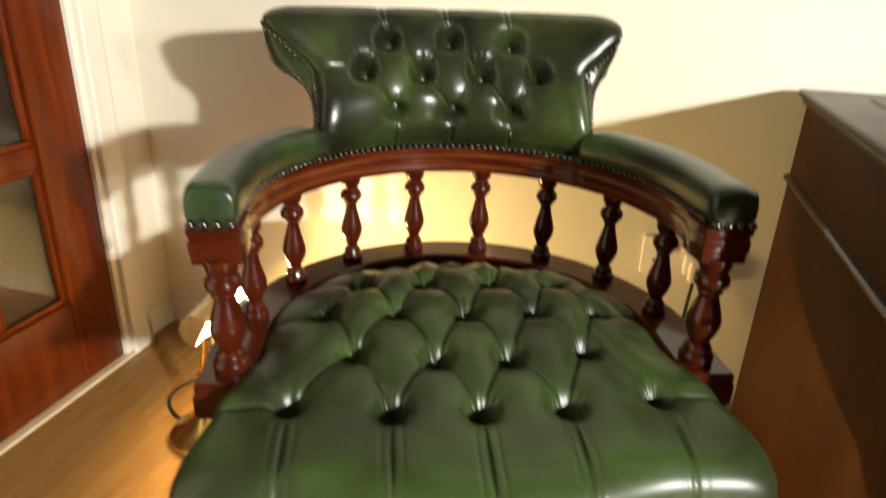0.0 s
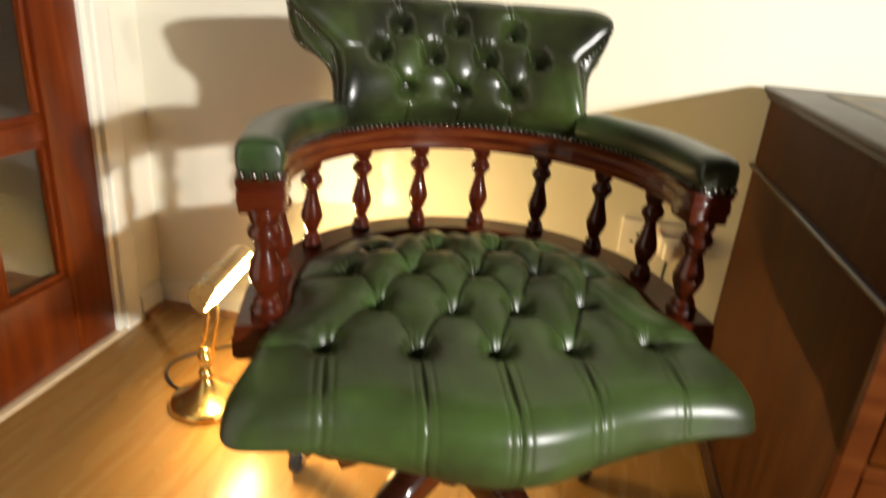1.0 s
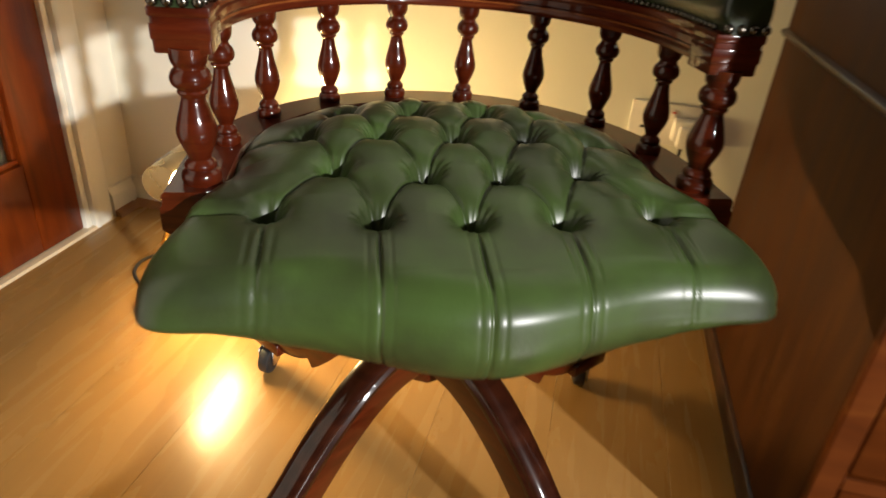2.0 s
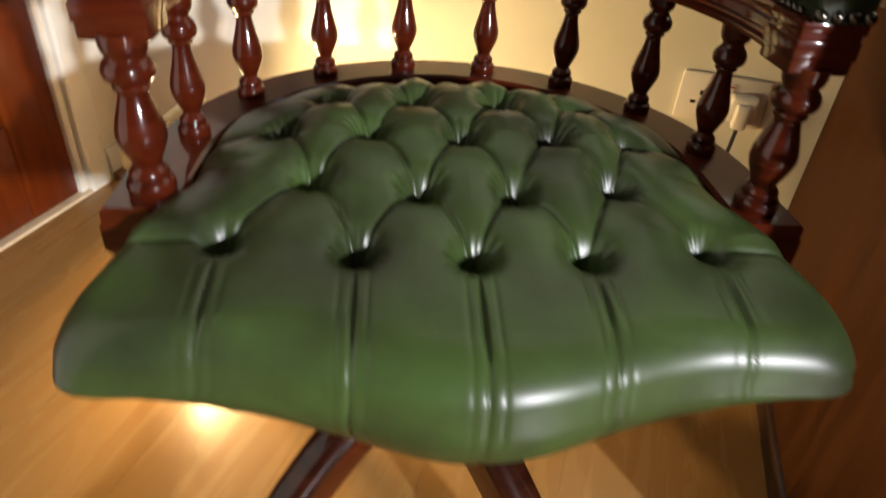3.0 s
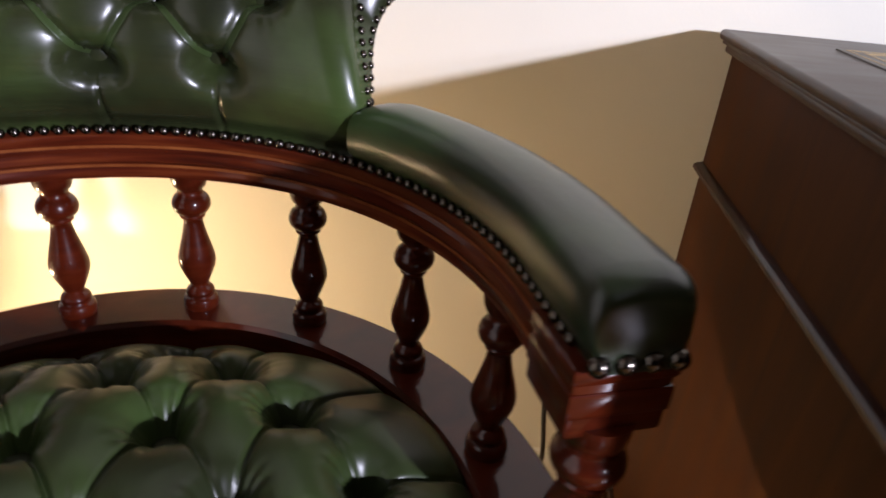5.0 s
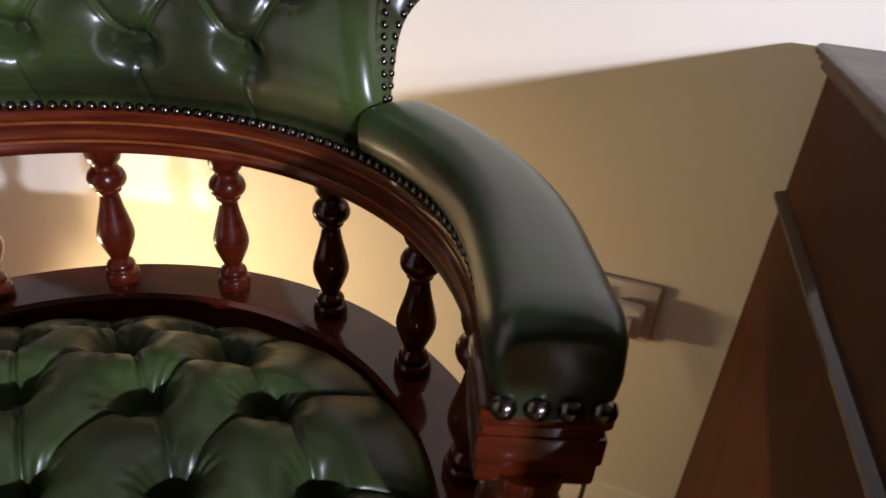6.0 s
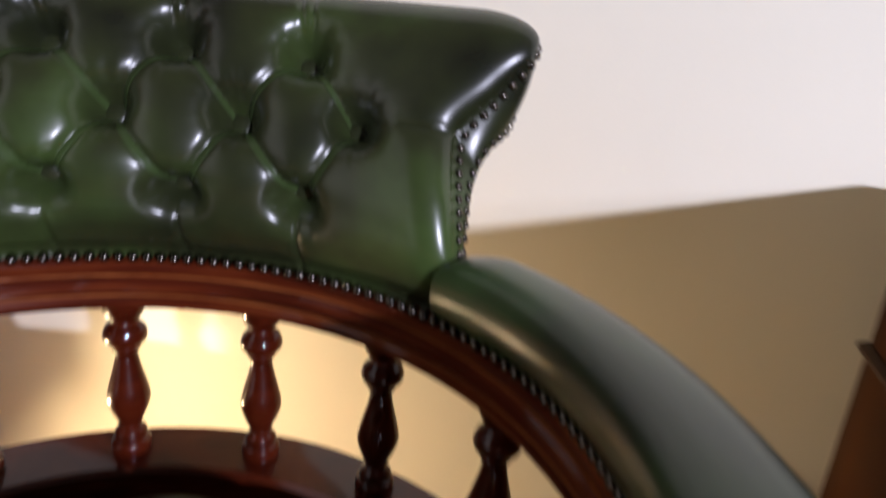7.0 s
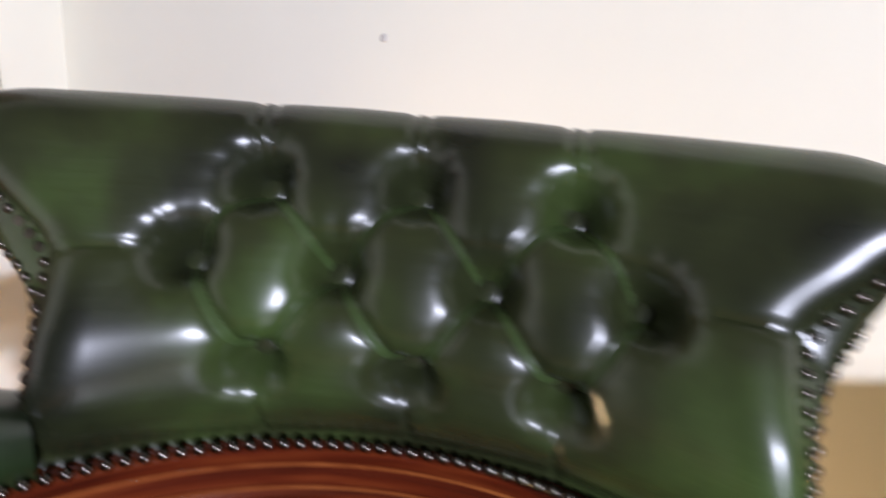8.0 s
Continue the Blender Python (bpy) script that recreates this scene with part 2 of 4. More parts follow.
# ---------------------------------------------------------------- the room
WALL_Y, WALL_X, EAST, SOUTH, TOP = 0.590, -0.965, 5.0, -4.2, 2.4
T = 0.12
floor_base = structure("floor", new_box((WALL_X - T, SOUTH - T, -0.06), (EAST + T, WALL_Y + T, -0.012)), GAP,
                       "pale wood laminate floor laid in long planks", "floor")
structure("wall_north", new_box((WALL_X - T, WALL_Y, -0.012), (EAST + T, WALL_Y + T, TOP)), WALL, "plain cream painted wall", "wall")
# East and south walls are added out of view, dark to absorb light.
structure("wall_east", new_box((EAST, SOUTH, -0.012), (EAST + T, WALL_Y, TOP)), UNSEEN_WALL, "plain unseen closing wall, kept dark to cut bounced light", "wall")
structure("wall_south", new_box((WALL_X - T, SOUTH - T, -0.012), (EAST + T, SOUTH, TOP)), UNSEEN_WALL, "plain unseen closing wall, kept dark to cut bounced light", "wall")
structure("ceiling", new_box((WALL_X - T, SOUTH - T, TOP), (EAST + T, WALL_Y + T, TOP + 0.1)), CEILING, "flat unseen ceiling, darkened to cut bounced light", "ceiling")
DOOR_LO, DOOR_HI, DOOR_TOP = -0.42, 0.397, 2.02
west = bmesh.new()
box(west, (WALL_X - T, DOOR_HI + 0.02, -0.012), (WALL_X, WALL_Y, TOP))
box(west, (WALL_X - T, SOUTH, -0.012), (WALL_X, DOOR_LO - 0.02, TOP))
box(west, (WALL_X - T, DOOR_LO - 0.02, DOOR_TOP + 0.02), (WALL_X, DOOR_HI + 0.02, TOP))
structure("wall_west", west, WALL, "cream painted wall with a doorway", "wall")
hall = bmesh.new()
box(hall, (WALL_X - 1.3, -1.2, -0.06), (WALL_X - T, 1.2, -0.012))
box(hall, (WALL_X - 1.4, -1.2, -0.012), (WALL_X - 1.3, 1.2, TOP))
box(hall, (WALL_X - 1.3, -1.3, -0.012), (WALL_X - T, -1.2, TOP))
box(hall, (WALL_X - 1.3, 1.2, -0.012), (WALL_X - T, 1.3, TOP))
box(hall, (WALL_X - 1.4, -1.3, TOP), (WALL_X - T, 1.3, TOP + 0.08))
structure("hall_wall", hall, HALL, "plain hallway behind the glazed door, coloured near black to look unlit", "hallway")


def moulding(points, section, name, material, label, category):
    """A straight run of trim: section (out, up) between two points, out along the given side."""
    (a, b, side) = points
    a, b, side = Vector(a), Vector(b), Vector(side)
    return structure(name, sweep([(a, side, Vector((0, 0, 1)), 1), (b, side, Vector((0, 0, 1)), 1)], section), material, label, category)


SKIRT = [(0, 0), (0.014, 0), (0.014, 0.052), (0.011, 0.060), (0.007, 0.066), (0.006, 0.074), (0, 0.076)]
QUADRANT = [(0, 0), (0.017, 0), (0.0165, 0.005), (0.013, 0.011), (0.008, 0.015), (0, 0.017)]
moulding(((WALL_X + 0.0, WALL_Y, 0), (0.47, WALL_Y, 0), (0, -1, 0)), SKIRT, "baseboard", GLOSS_WHITE, "low cream gloss skirting board with a moulded top", "skirting")
moulding(((WALL_X + 0.0, WALL_Y - 0.0142, 0), (0.47, WALL_Y - 0.0142, 0), (0, -1, 0)), QUADRANT, "trim", BEADING, "brown wood-effect floor beading along the skirting", "beading")
moulding(((WALL_X, 0.488, 0), (WALL_X, WALL_Y - 0.0145, 0), (1, 0, 0)), SKIRT, "baseboard", GLOSS_WHITE, "low cream gloss skirting board with a moulded top", "skirting")
moulding(((WALL_X + 0.0142, 0.488, 0), (WALL_X + 0.0142, WALL_Y - 0.032, 0), (1, 0, 0)), QUADRANT, "trim", BEADING, "brown wood-effect floor beading along the skirting", "beading")

# door casing
ARCH = [(0, 0), (0.014, 0), (0.016, 0.004), (0.016, 0.010), (0.0145, 0.014), (0.0145, 0.050), (0.013, 0.058), (0.009, 0.065), (0, 0.068)]


def casing(y, way, name):
    bm = sweep([(Vector((WALL_X, y, 0)), Vector((1, 0, 0)), Vector((0, way, 0)), 1),
                (Vector((WALL_X, y, DOOR_TOP + 0.07)), Vector((1, 0, 0)), Vector((0, way, 0)), 1)], ARCH)
    return structure(name, bm, GLOSS_WHITE, "cream gloss moulded door casing", "door casing")


casing(DOOR_HI + 0.022, 1, "door_casing")
casing(DOOR_LO - 0.022, -1, "door_casing")
head = sweep([(Vector((WALL_X, DOOR_LO - 0.02, DOOR_TOP + 0.004)), Vector((1, 0, 0)), Vector((0, 0, 1)), 1),
              (Vector((WALL_X, DOOR_HI + 0.02, DOOR_TOP + 0.004)), Vector((1, 0, 0)), Vector((0, 0, 1)), 1)], ARCH)
structure("door_casing", head, GLOSS_WHITE, "cream gloss moulded door casing", "door casing")
lining = bmesh.new()
box(lining, (WALL_X - T, DOOR_HI + 0.003, 0), (WALL_X + 0.003, DOOR_HI + 0.0195, DOOR_TOP), 0.002)
box(lining, (WALL_X - T, DOOR_LO - 0.0195, 0), (WALL_X + 0.003, DOOR_LO - 0.003, DOOR_TOP), 0.002)
box(lining, (WALL_X - T, DOOR_LO - 0.0195, DOOR_TOP + 0.002), (WALL_X + 0.003, DOOR_HI + 0.0195, DOOR_TOP + 0.0195), 0.002)
structure("door_lining", lining, GLOSS_WHITE, "cream gloss door lining", "door lining")
structure("threshold", sweep([(Vector((WALL_X - 0.02, DOOR_LO, 0)), Vector((1, 0, 0)), Vector((0, 0, 1)), 1),
                              (Vector((WALL_X - 0.02, DOOR_HI + 0.09, 0)), Vector((1, 0, 0)), Vector((0, 0, 1)), 1)],
                             [(0, 0), (0.036, 0), (0.032, 0.005), (0.018, 0.007), (0.004, 0.005)]), THRESHOLD, "pale wood floor threshold strip under the door", "threshold")

# glazed door, closed
DX0, DX1 = WALL_X - 0.044, WALL_X - 0.004
door = thing("door_1", Matrix.Translation((0, 0, 0)), "closed red-brown glazed wooden door with small panes", "door", kind="structure")
PANES_Y = [(0.106, 0.272), (-0.088, 0.078), (-0.282, -0.116)]
PANES_Z = [(0.215, 0.530), (0.575, 0.890), (0.935, 1.250), (1.295, 1.610), (1.655, 1.905)]


def board(y0, y1, z0, z1, name, inset=0.0):
    return part(name, new_box((DX0 + inset, y0, z0), (DX1 - inset, y1, z1), 0.003), DOOR_WOOD, door)


board(0.272, DOOR_HI, 0.008, DOOR_TOP - 0.004, "stile")
board(DOOR_LO, -0.282, 0.008, DOOR_TOP - 0.004, "stile")
board(-0.282, 0.272, 0.008, 0.215, "bottom_rail", 0.0006)
board(-0.282, 0.272, 1.905, DOOR_TOP - 0.004, "top_rail", 0.0006)
for (y0, _), (_, y1) in zip(PANES_Y, PANES_Y[1:]):
    board(y1, y0, 0.215, 1.905, "glazing_bar", 0.004)
for (_, z0), (z1, _) in zip(PANES_Z, PANES_Z[1:]):
    for y0, y1 in PANES_Y:
        board(y0, y1, z0, z1, "glazing_bar", 0.0055)
for y0, y1 in PANES_Y:
    for z0, z1 in PANES_Z:
        pane = part("pane", new_box((DX0 + 0.017, y0, z0), (DX0 + 0.021, y1, z1)), GLASS, door)
        pane.visible_shadow = False
        bead = bmesh.new()
        s = 0.013
        for lo, hi in (((y0, z0), (y1, z0 + s)), ((y0, z1 - s), (y1, z1)), ((y0, z0 + s), (y0 + s, z1 - s)), ((y1 - s, z0 + s), (y1, z1 - s))):
            box(bead, (DX0 + 0.022, lo[0], lo[1]), (DX1 - 0.009, hi[0], hi[1]), 0.004, 2)
        part("glazing_bead", bead, DOOR_WOOD, door)

# ---------------------------------------------------------------- the captain's chair
TURN = Matrix.Rotation(radians(20.5), 4, "Z")
chair = thing("captain_chair", TURN, "green buttoned leather captain's swivel chair with turned mahogany spindles", "chair")
ARC, RAIL_Z, TOP_Z, PAD_Z = 0.304, 0.470, 0.620, 0.661


def arc_way(end_y, radius=ARC, steps=48, lead=6):
    """Places and outward directions along the horseshoe from one arm's end to the other's."""
    deep = radius + 0.011      # a little deeper than wide
    out = []
    for k in range(lead):
        out.append((Vector((-radius, end_y + (0 - end_y) * k / lead, 0)), Vector((-1, 0, 0))))
    for k in range(steps + 1):
        a = math.pi - math.pi * k / steps
        out.append((Vector((math.cos(a) * radius, math.sin(a) * deep, 0)), Vector((math.cos(a) * deep, math.sin(a) * radius, 0)).normalized()))
    for k in range(1, lead + 1):
        out.append((Vector((radius, end_y * k / lead, 0)), Vector((1, 0, 0))))
    return out


UP = Vector((0, 0, 1))
# top rail, moulded on its inner face
RAIL_SECTION = [(-0.027, 0.004), (-0.0255, 0.000), (0.024, 0.000), (0.028, 0.004), (0.028, 0.038), (0.026, 0.042),
                (-0.024, 0.042), (-0.0275, 0.040), (-0.0275, 0.034), (-0.0262, 0.032), (-0.0262, 0.027), (-0.0288, 0.0245),
                (-0.0288, 0.0165), (-0.0262, 0.014), (-0.0262, 0.009), (-0.027, 0.007)]
rail = part("top_rail", sweep([(p + UP * TOP_Z, d, UP, 1) for p, d in arc_way(-0.070)], RAIL_SECTION), MAHOGANY_RAIL, chair, "curved moulded mahogany arm rail")
for z in (0.0118, 0.0292):
    inlay = [(-0.0266, z - 0.0012), (-0.0256, z - 0.0012), (-0.0256, z + 0.0012), (-0.0266, z + 0.0012)]
    part("inlay_line", sweep([(p + UP * TOP_Z, d, UP, 1) for p, d in arc_way(-0.022)], inlay), INLAY, rail, "thin orange-brown inlaid line")
for s in (-1, 1):
    x = s * 0.301
    blk = box(bmesh.new(), (x - 0.029, -0.0795, TOP_Z - 0.006), (x + 0.029, -0.024, TOP_Z + 0.0405), 0.003, 2)
    block = part("arm_block", blk, MAHOGANY, chair)
    part("block_moulding", new_box((x - 0.031, -0.0815, TOP_Z + 0.030), (x + 0.031, -0.023, TOP_Z + 0.0415), 0.003, 2), MAHOGANY, block)
    part("block_moulding", new_box((x - 0.0302, -0.0806, TOP_Z + 0.008), (x + 0.0302, -0.0234, TOP_Z + 0.025), 0.002, 2), MAHOGANY, block)
# seat rail
SEAT_RAIL = [(-0.030, -0.052), (0.034, -0.052), (0.041, -0.046), (0.041, -0.020), (0.038, -0.016), (0.038, -0.005), (0.034, 0.0),
             (-0.026, 0.0), (-0.030, -0.004)]
part("seat_rail", sweep([(p + UP * RAIL_Z, d, UP, 1) for p, d in arc_way(-0.100, 0.300)], SEAT_RAIL), MAHOGANY, chair, "curved dark mahogany seat rail")

# turned spindles
H = TOP_Z - RAIL_Z
TALL = H / 0.145
SPINDLE = soften([(0.0165, 0.0), (0.0175, 0.004), (0.0165, 0.011), (0.0125, 0.013), (0.0145, 0.0165), (0.0125, 0.021), (0.0085, 0.024), (0.0095, 0.027),
                  (0.0165, 0.043), (0.0185, 0.053), (0.0155, 0.066), (0.0110, 0.082), (0.0088, 0.094), (0.0096, 0.0965), (0.0125, 0.0985),
                  (0.0110, 0.1015), (0.0165, 0.1045), (0.0185, 0.1115), (0.0160, 0.1185), (0.0125, 0.1215), (0.0112, 0.126), (0.0160, 0.1305), (0.0175, 0.145)], 1)
POST = soften([(0.021, 0.0), (0.0225, 0.006), (0.0215, 0.013), (0.0165, 0.016), (0.0185, 0.020), (0.0155, 0.025), (0.0115, 0.028),
               (0.0200, 0.046), (0.0228, 0.058), (0.0190, 0.073), (0.0140, 0.088), (0.0122, 0.095), (0.0165, 0.099), (0.0145, 0.103),
               (0.0205, 0.107), (0.0225, 0.114), (0.0200, 0.121), (0.0155, 0.125), (0.0195, 0.131), (0.0205, 0.145)], 1)
SPINDLE, POST = [(r, z * TALL) for r, z in SPINDLE], [(r, z * TALL) for r, z in POST]
spin = mesh_object("spindle", lathe(SPINDLE, 24), MAHOGANY)
spin.parent, spin.location = chair, (0.058, 0.310, RAIL_Z)
for x, y in ((-0.058, 0.310), (0.1655, 0.267), (-0.1655, 0.267), (0.2505, 0.180), (-0.2505, 0.180), (0.2915, 0.0615), (-0.2915, 0.0615)):
    piece("spindle", spin.data, chair, pose(x, y, RAIL_Z))
post = mesh_object("arm_post", lathe(POST, 28), MAHOGANY)
post.parent, post.location = chair, (0.299, -0.066, RAIL_Z)
piece("arm_post", post.data, chair, pose(-0.299, -0.066, RAIL_Z))

# ---- buttoned upholstery


def off_line(p, a, b):
    """Distances of 2D points from a line's stretch, and how far along it they lie."""
    a, b = np.array(a), np.array(b)
    d = b - a
    t = np.clip(((p - a) @ d) / (d @ d), 0, 1)
    return np.hypot(*(p - a - t[:, None] * d).T), t


def bowed(folds, shift):
    """Folds that bow between their buttons, each a chain of short stretches."""
    out = []
    for a, b in folds:
        pts = [(a[0] + (b[0] - a[0]) * f, a[1] + (b[1] - a[1]) * f + shift * math.sin(math.pi * f)) for f in (0, 0.25, 0.5, 0.75, 1)]
        out.append(list(zip(pts, pts[1:])))
    return out


def spread(points, segments, pits, crease, pillow, pit, thin=(), deep=(), crimp=0.0010, grow=None, power=2.0):
    """How deep each 2D point lies below the full pillow, from the folds, the buttons and the crimps round them."""
    p = np.asarray(points)
    near, line = np.full(len(p), 9.0), np.full(len(p), 9.0)
    swell = np.zeros(len(p))
    for chain in segments:
        off = np.min([off_line(p, a, b)[0] for a, b in chain], axis=0)
        near = np.minimum(near, off)
        swell += np.exp(-2.5 * off / pillow[1])
    swell = np.minimum(swell ** 0.4, 1.25)
    for a, b in thin:
        line = np.minimum(line, off_line(p, a, b)[0])
    hole, turn = np.full(len(p), 9.0), np.zeros(len(p))
    for k, c in enumerate(pits):
        q = p - np.array(c)
        h = np.hypot(*q.T) / (grow(c) if grow else 1.0)
        ang = np.arctan2(q[:, 1], q[:, 0])
        turn = np.where(h < hole, np.cos(14 * ang + 1.7 * np.sin(3 * ang + k) + 2.1 * k) * (0.6 + 0.4 * np.sin(2 * ang + 1.3 * k)), turn)
        hole = np.minimum(hole, h)
    extra = np.zeros(len(p))
    for a, b in deep:
        off, t = off_line(p, a, b)
        extra = np.maximum(extra, np.minimum(1, t * 6) * (0.0016 * np.exp(-(off / 0.0020) ** 2) + 0.0012 * np.exp(-((off - 0.012) / 0.0022) ** 2)))
    fold = crease[0] * np.exp(-(near / crease[1]) ** 2) + pillow[0] * swell
    fold = np.maximum(fold, 0.0030 * np.exp(-(line / 0.0020) ** 2) + 0.0014 * np.exp(-line / 0.012))
    wrinkle = crimp * turn * np.exp(-((hole - 0.018) / 0.011) ** 2)
    return extra + fold + wrinkle + pit[0] * np.exp(-(hole / pit[1]) ** power) + pit[2] * np.exp(-hole / 0.026)


def mirror(points):
    return [(s * x, y) for x, y in points for s in ((1, -1) if x else (1,))]


ROW_A = mirror([(0, -0.161), (0.103, -0.157), (0.2195, -0.141)])
ROW_B = mirror([(0.046, -0.081), (0.149, -0.065)])
ROW_C = mirror([(0, 0.0045), (0.095, 0.008), (0.187, 0.022)])
ROW_D = mirror([(0.049, 0.088), (0.139, 0.095)])
ROW_E = mirror([(0, 0.163), (0.092, 0.166)])
ROW_F = mirror([(0.046, 0.222)])
SEAT_PITS = ROW_A + ROW_B + ROW_C + ROW_D + ROW_E + ROW_F
seat_folds = []
for one, two in zip((ROW_A, ROW_B, ROW_C, ROW_D, ROW_E), (ROW_B, ROW_C, ROW_D, ROW_E, ROW_F)):
    seat_folds += [(a, b) for a in one for b in two if abs(a[0] - b[0]) < 0.085]
seat_folds = bowed(seat_folds, 0.010)
seat_seams = [((x, y), (x * 1.02, -0.50)) for x, y in ROW_A]
seat_folds += [[((x, y), (x * 1.7, y - 0.012))] for x, y in ROW_A if abs(x) > 0.2]
seat_folds += [[((x, y), (x * 1.8, y * 1.6 + 0.01))] for x, y in ROW_C + ROW_D if abs(x) > 0.13]
seat_folds += [[((x, y), (x * 1.5, y * 1.6))] for x, y in ROW_E if abs(x) > 0.05] + [[((x, y), (x * 1.3, y * 1.4))] for x, y in ROW_F]


def seat_edge(a):
    """The seat's outline seen from above, at the angle a: half round at the back, a serpentine front."""
    x, y = math.cos(a), math.sin(a)
    back = 0.2775
    if y > -0.18:
        r = back
        if y < 0:
            r = back + 0.05 * (min(1.0, -y / 0.5)) ** 1.5
        return Vector((x * r, y * r))
    # walk out along the ray to the front curve
    r = 0.2
    while r < 0.6:
        px, py = abs(x * r), y * r
        front = -0.307 + 0.044 * min(1.0, (px / 0.205)) ** 2 * (3 - 2 * min(1.0, px / 0.205)) - 0.004 * max(0.0, (px - 0.205) / 0.12)
        side = (0.279 if x > 0 else 0.284) + (0.050 if x > 0 else 0.052) * max(0.0, min(1.0, (-py - 0.05) / 0.16)) ** 1.2
        inside = py > front and px < side
        corner = Vector((px - (side - 0.035), -(py - front) + 0.035))
        if inside and corner.x > 0 and corner.y > 0 and corner.length > 0.035:
            inside = False
        if not inside:
            break
        r += 0.0008
    return Vector((x * r, y * r))


def seat_crown(x, y):
    """Height of the full pillows."""
    stops = [(-0.40, 0.448), (-0.25, 0.461), (-0.16, 0.481), (-0.08, 0.506), (0.0, 0.521), (0.09, 0.526), (0.17, 0.521), (0.30, 0.500)]
    z = stops[0][1]
    for (a, u), (b, w) in zip(stops, stops[1:]):
        if a <= y <= b:
            f = (y - a) / (b - a)
            z = u + (w - u) * f
    inside = max(0.0, min(1.0, (y + 0.13) / 0.10))
    ring = max(0.0, min(1.0, (math.hypot(x, y) - 0.13) / 0.145))
    return z - 0.010 * (x / 0.3) ** 2 * (1 - inside) - 0.050 * inside * ring ** 1.5


def seat_mesh():
    n, m = 1080, 140
    centre = Vector((0.0, -0.02))
    rim = []
    for k in range(n):
        a = 2 * math.pi * k / n
        rim.append(seat_edge(a))
    # even out the rim
    for _ in range(14):
        rim = [(rim[k - 2] + rim[k - 1] * 2 + rim[k] * 3 + rim[(k + 1) % n] * 2 + rim[(k + 2) % n]) / 9 for k in range(n)]
    flat = []
    for j in range(m + 1):
        s = j / m
        for q in rim:
            p = centre + (q - centre) * s
            flat.append((p.x, p.y))
    flat = np.array(flat)
    dip = spread(flat, seat_folds, SEAT_PITS, (0.0038, 0.0022), (0.0100, 0.024), (0.0310, 0.0150, 0.006), grow=lambda c: 1 + 0.45 * max(0.0, min(1.0, (c[1] - 0.02) / 0.15)), thin=seat_seams, deep=seat_seams)
    verts = []
    rim_len = np.array([(q - centre).length for q in rim])
    for j in range(m + 1):
        s = j / m
        for k, q in enumerate(rim):
            x, y = flat[j * n + k]
            front = max(0.0, min(1.0, (-y - 0.02) / 0.2))
            crown = seat_crown(x, y)
            roll = 0.030 + 0.020 * front
            d = (1 - s) * rim_len[k]
            drop = 0.0
            bend = 0.0
            if d < roll:
                bend = 1 - d / roll
                drop = (0.020 + 0.020 * front) * (1 - math.sqrt(max(0.0, 1 - bend ** 2)))
            out = (q - centre).normalized()
            sink = dip[j * n + k] * (1 - 0.45 * bend)
            z = crown - drop - sink * (1 - 0.8 * bend ** 2)
            verts.append((x - out.x * sink * 0.8 * bend ** 2, y - out.y * sink * 0.8 * bend ** 2, z))
    # the edge turns under
    for j in range(1, 9):
        f = j / 8
        for k, q in enumerate(rim):
            base = verts[m * n + k]
            out = (q - centre).normalized()
            front = max(0.0, min(1.0, (-q.y - 0.02) / 0.2))
            low = 0.424 - 0.060 * front + 0.026 * front * min(1.0, (q.x / 0.27) ** 2)
            inset = (0.004 + 0.003 * front + 0.020 * front * max(0.0, min(1.0, (abs(q.x) - 0.20) / 0.10))) * f ** 2 - 0.005 * math.sin(math.pi * f) * front
            verts.append((base[0] - out.x * inset, base[1] - out.y * inset, base[2] + (low - base[2]) * f))
    me = bpy.data.meshes.new("seat_cushion")
    total = m + 1 + 8
    faces = [(j * n + k, j * n + (k + 1) % n, (j + 1) * n + (k + 1) % n, (j + 1) * n + k) for j in range(1, total - 1) for k in range(n)]
    faces += [(0, n + k, n + (k + 1) % n) for k in range(n)]
    faces.append(tuple((total - 1) * n + k for k in range(n))[::-1])
    me.from_pydata(verts, [], faces)
    me.materials.append(LEATHER)
    me.polygons.foreach_set("use_smooth", [True] * len(me.polygons))
    bm = bmesh.new()
    bm.from_mesh(me)
    bmesh.ops.delete(bm, geom=[v for v in bm.verts if not v.link_faces], context="VERTS")
    bmesh.ops.recalc_face_normals(bm, faces=bm.faces)
    bm.to_mesh(me)
    bm.free()
    return me


piece("seat_cushion", seat_mesh(), chair, Matrix(), "deep-buttoned green leather seat with a serpentine front")


BUTTON = lathe(soften([(0.0098, -0.004), (0.0106, 0.0), (0.0098, 0.0028), (0.0070, 0.0044), (0.0035, 0.0050), (0.0004, 0.0052)], 1), 14)
button_mesh = mesh_object("seat_button", BUTTON, LEATHER_DIM)
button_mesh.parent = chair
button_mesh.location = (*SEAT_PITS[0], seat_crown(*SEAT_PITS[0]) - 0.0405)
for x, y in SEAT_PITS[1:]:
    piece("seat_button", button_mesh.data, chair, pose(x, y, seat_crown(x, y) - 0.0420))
# panel that closes the seat from below
under = lathe([(0.215, 0.424), (0.235, 0.427), (0.235, 0.440), (0.22, 0.444)], 48)
part("seat_frame", under, MAHOGANY, chair)

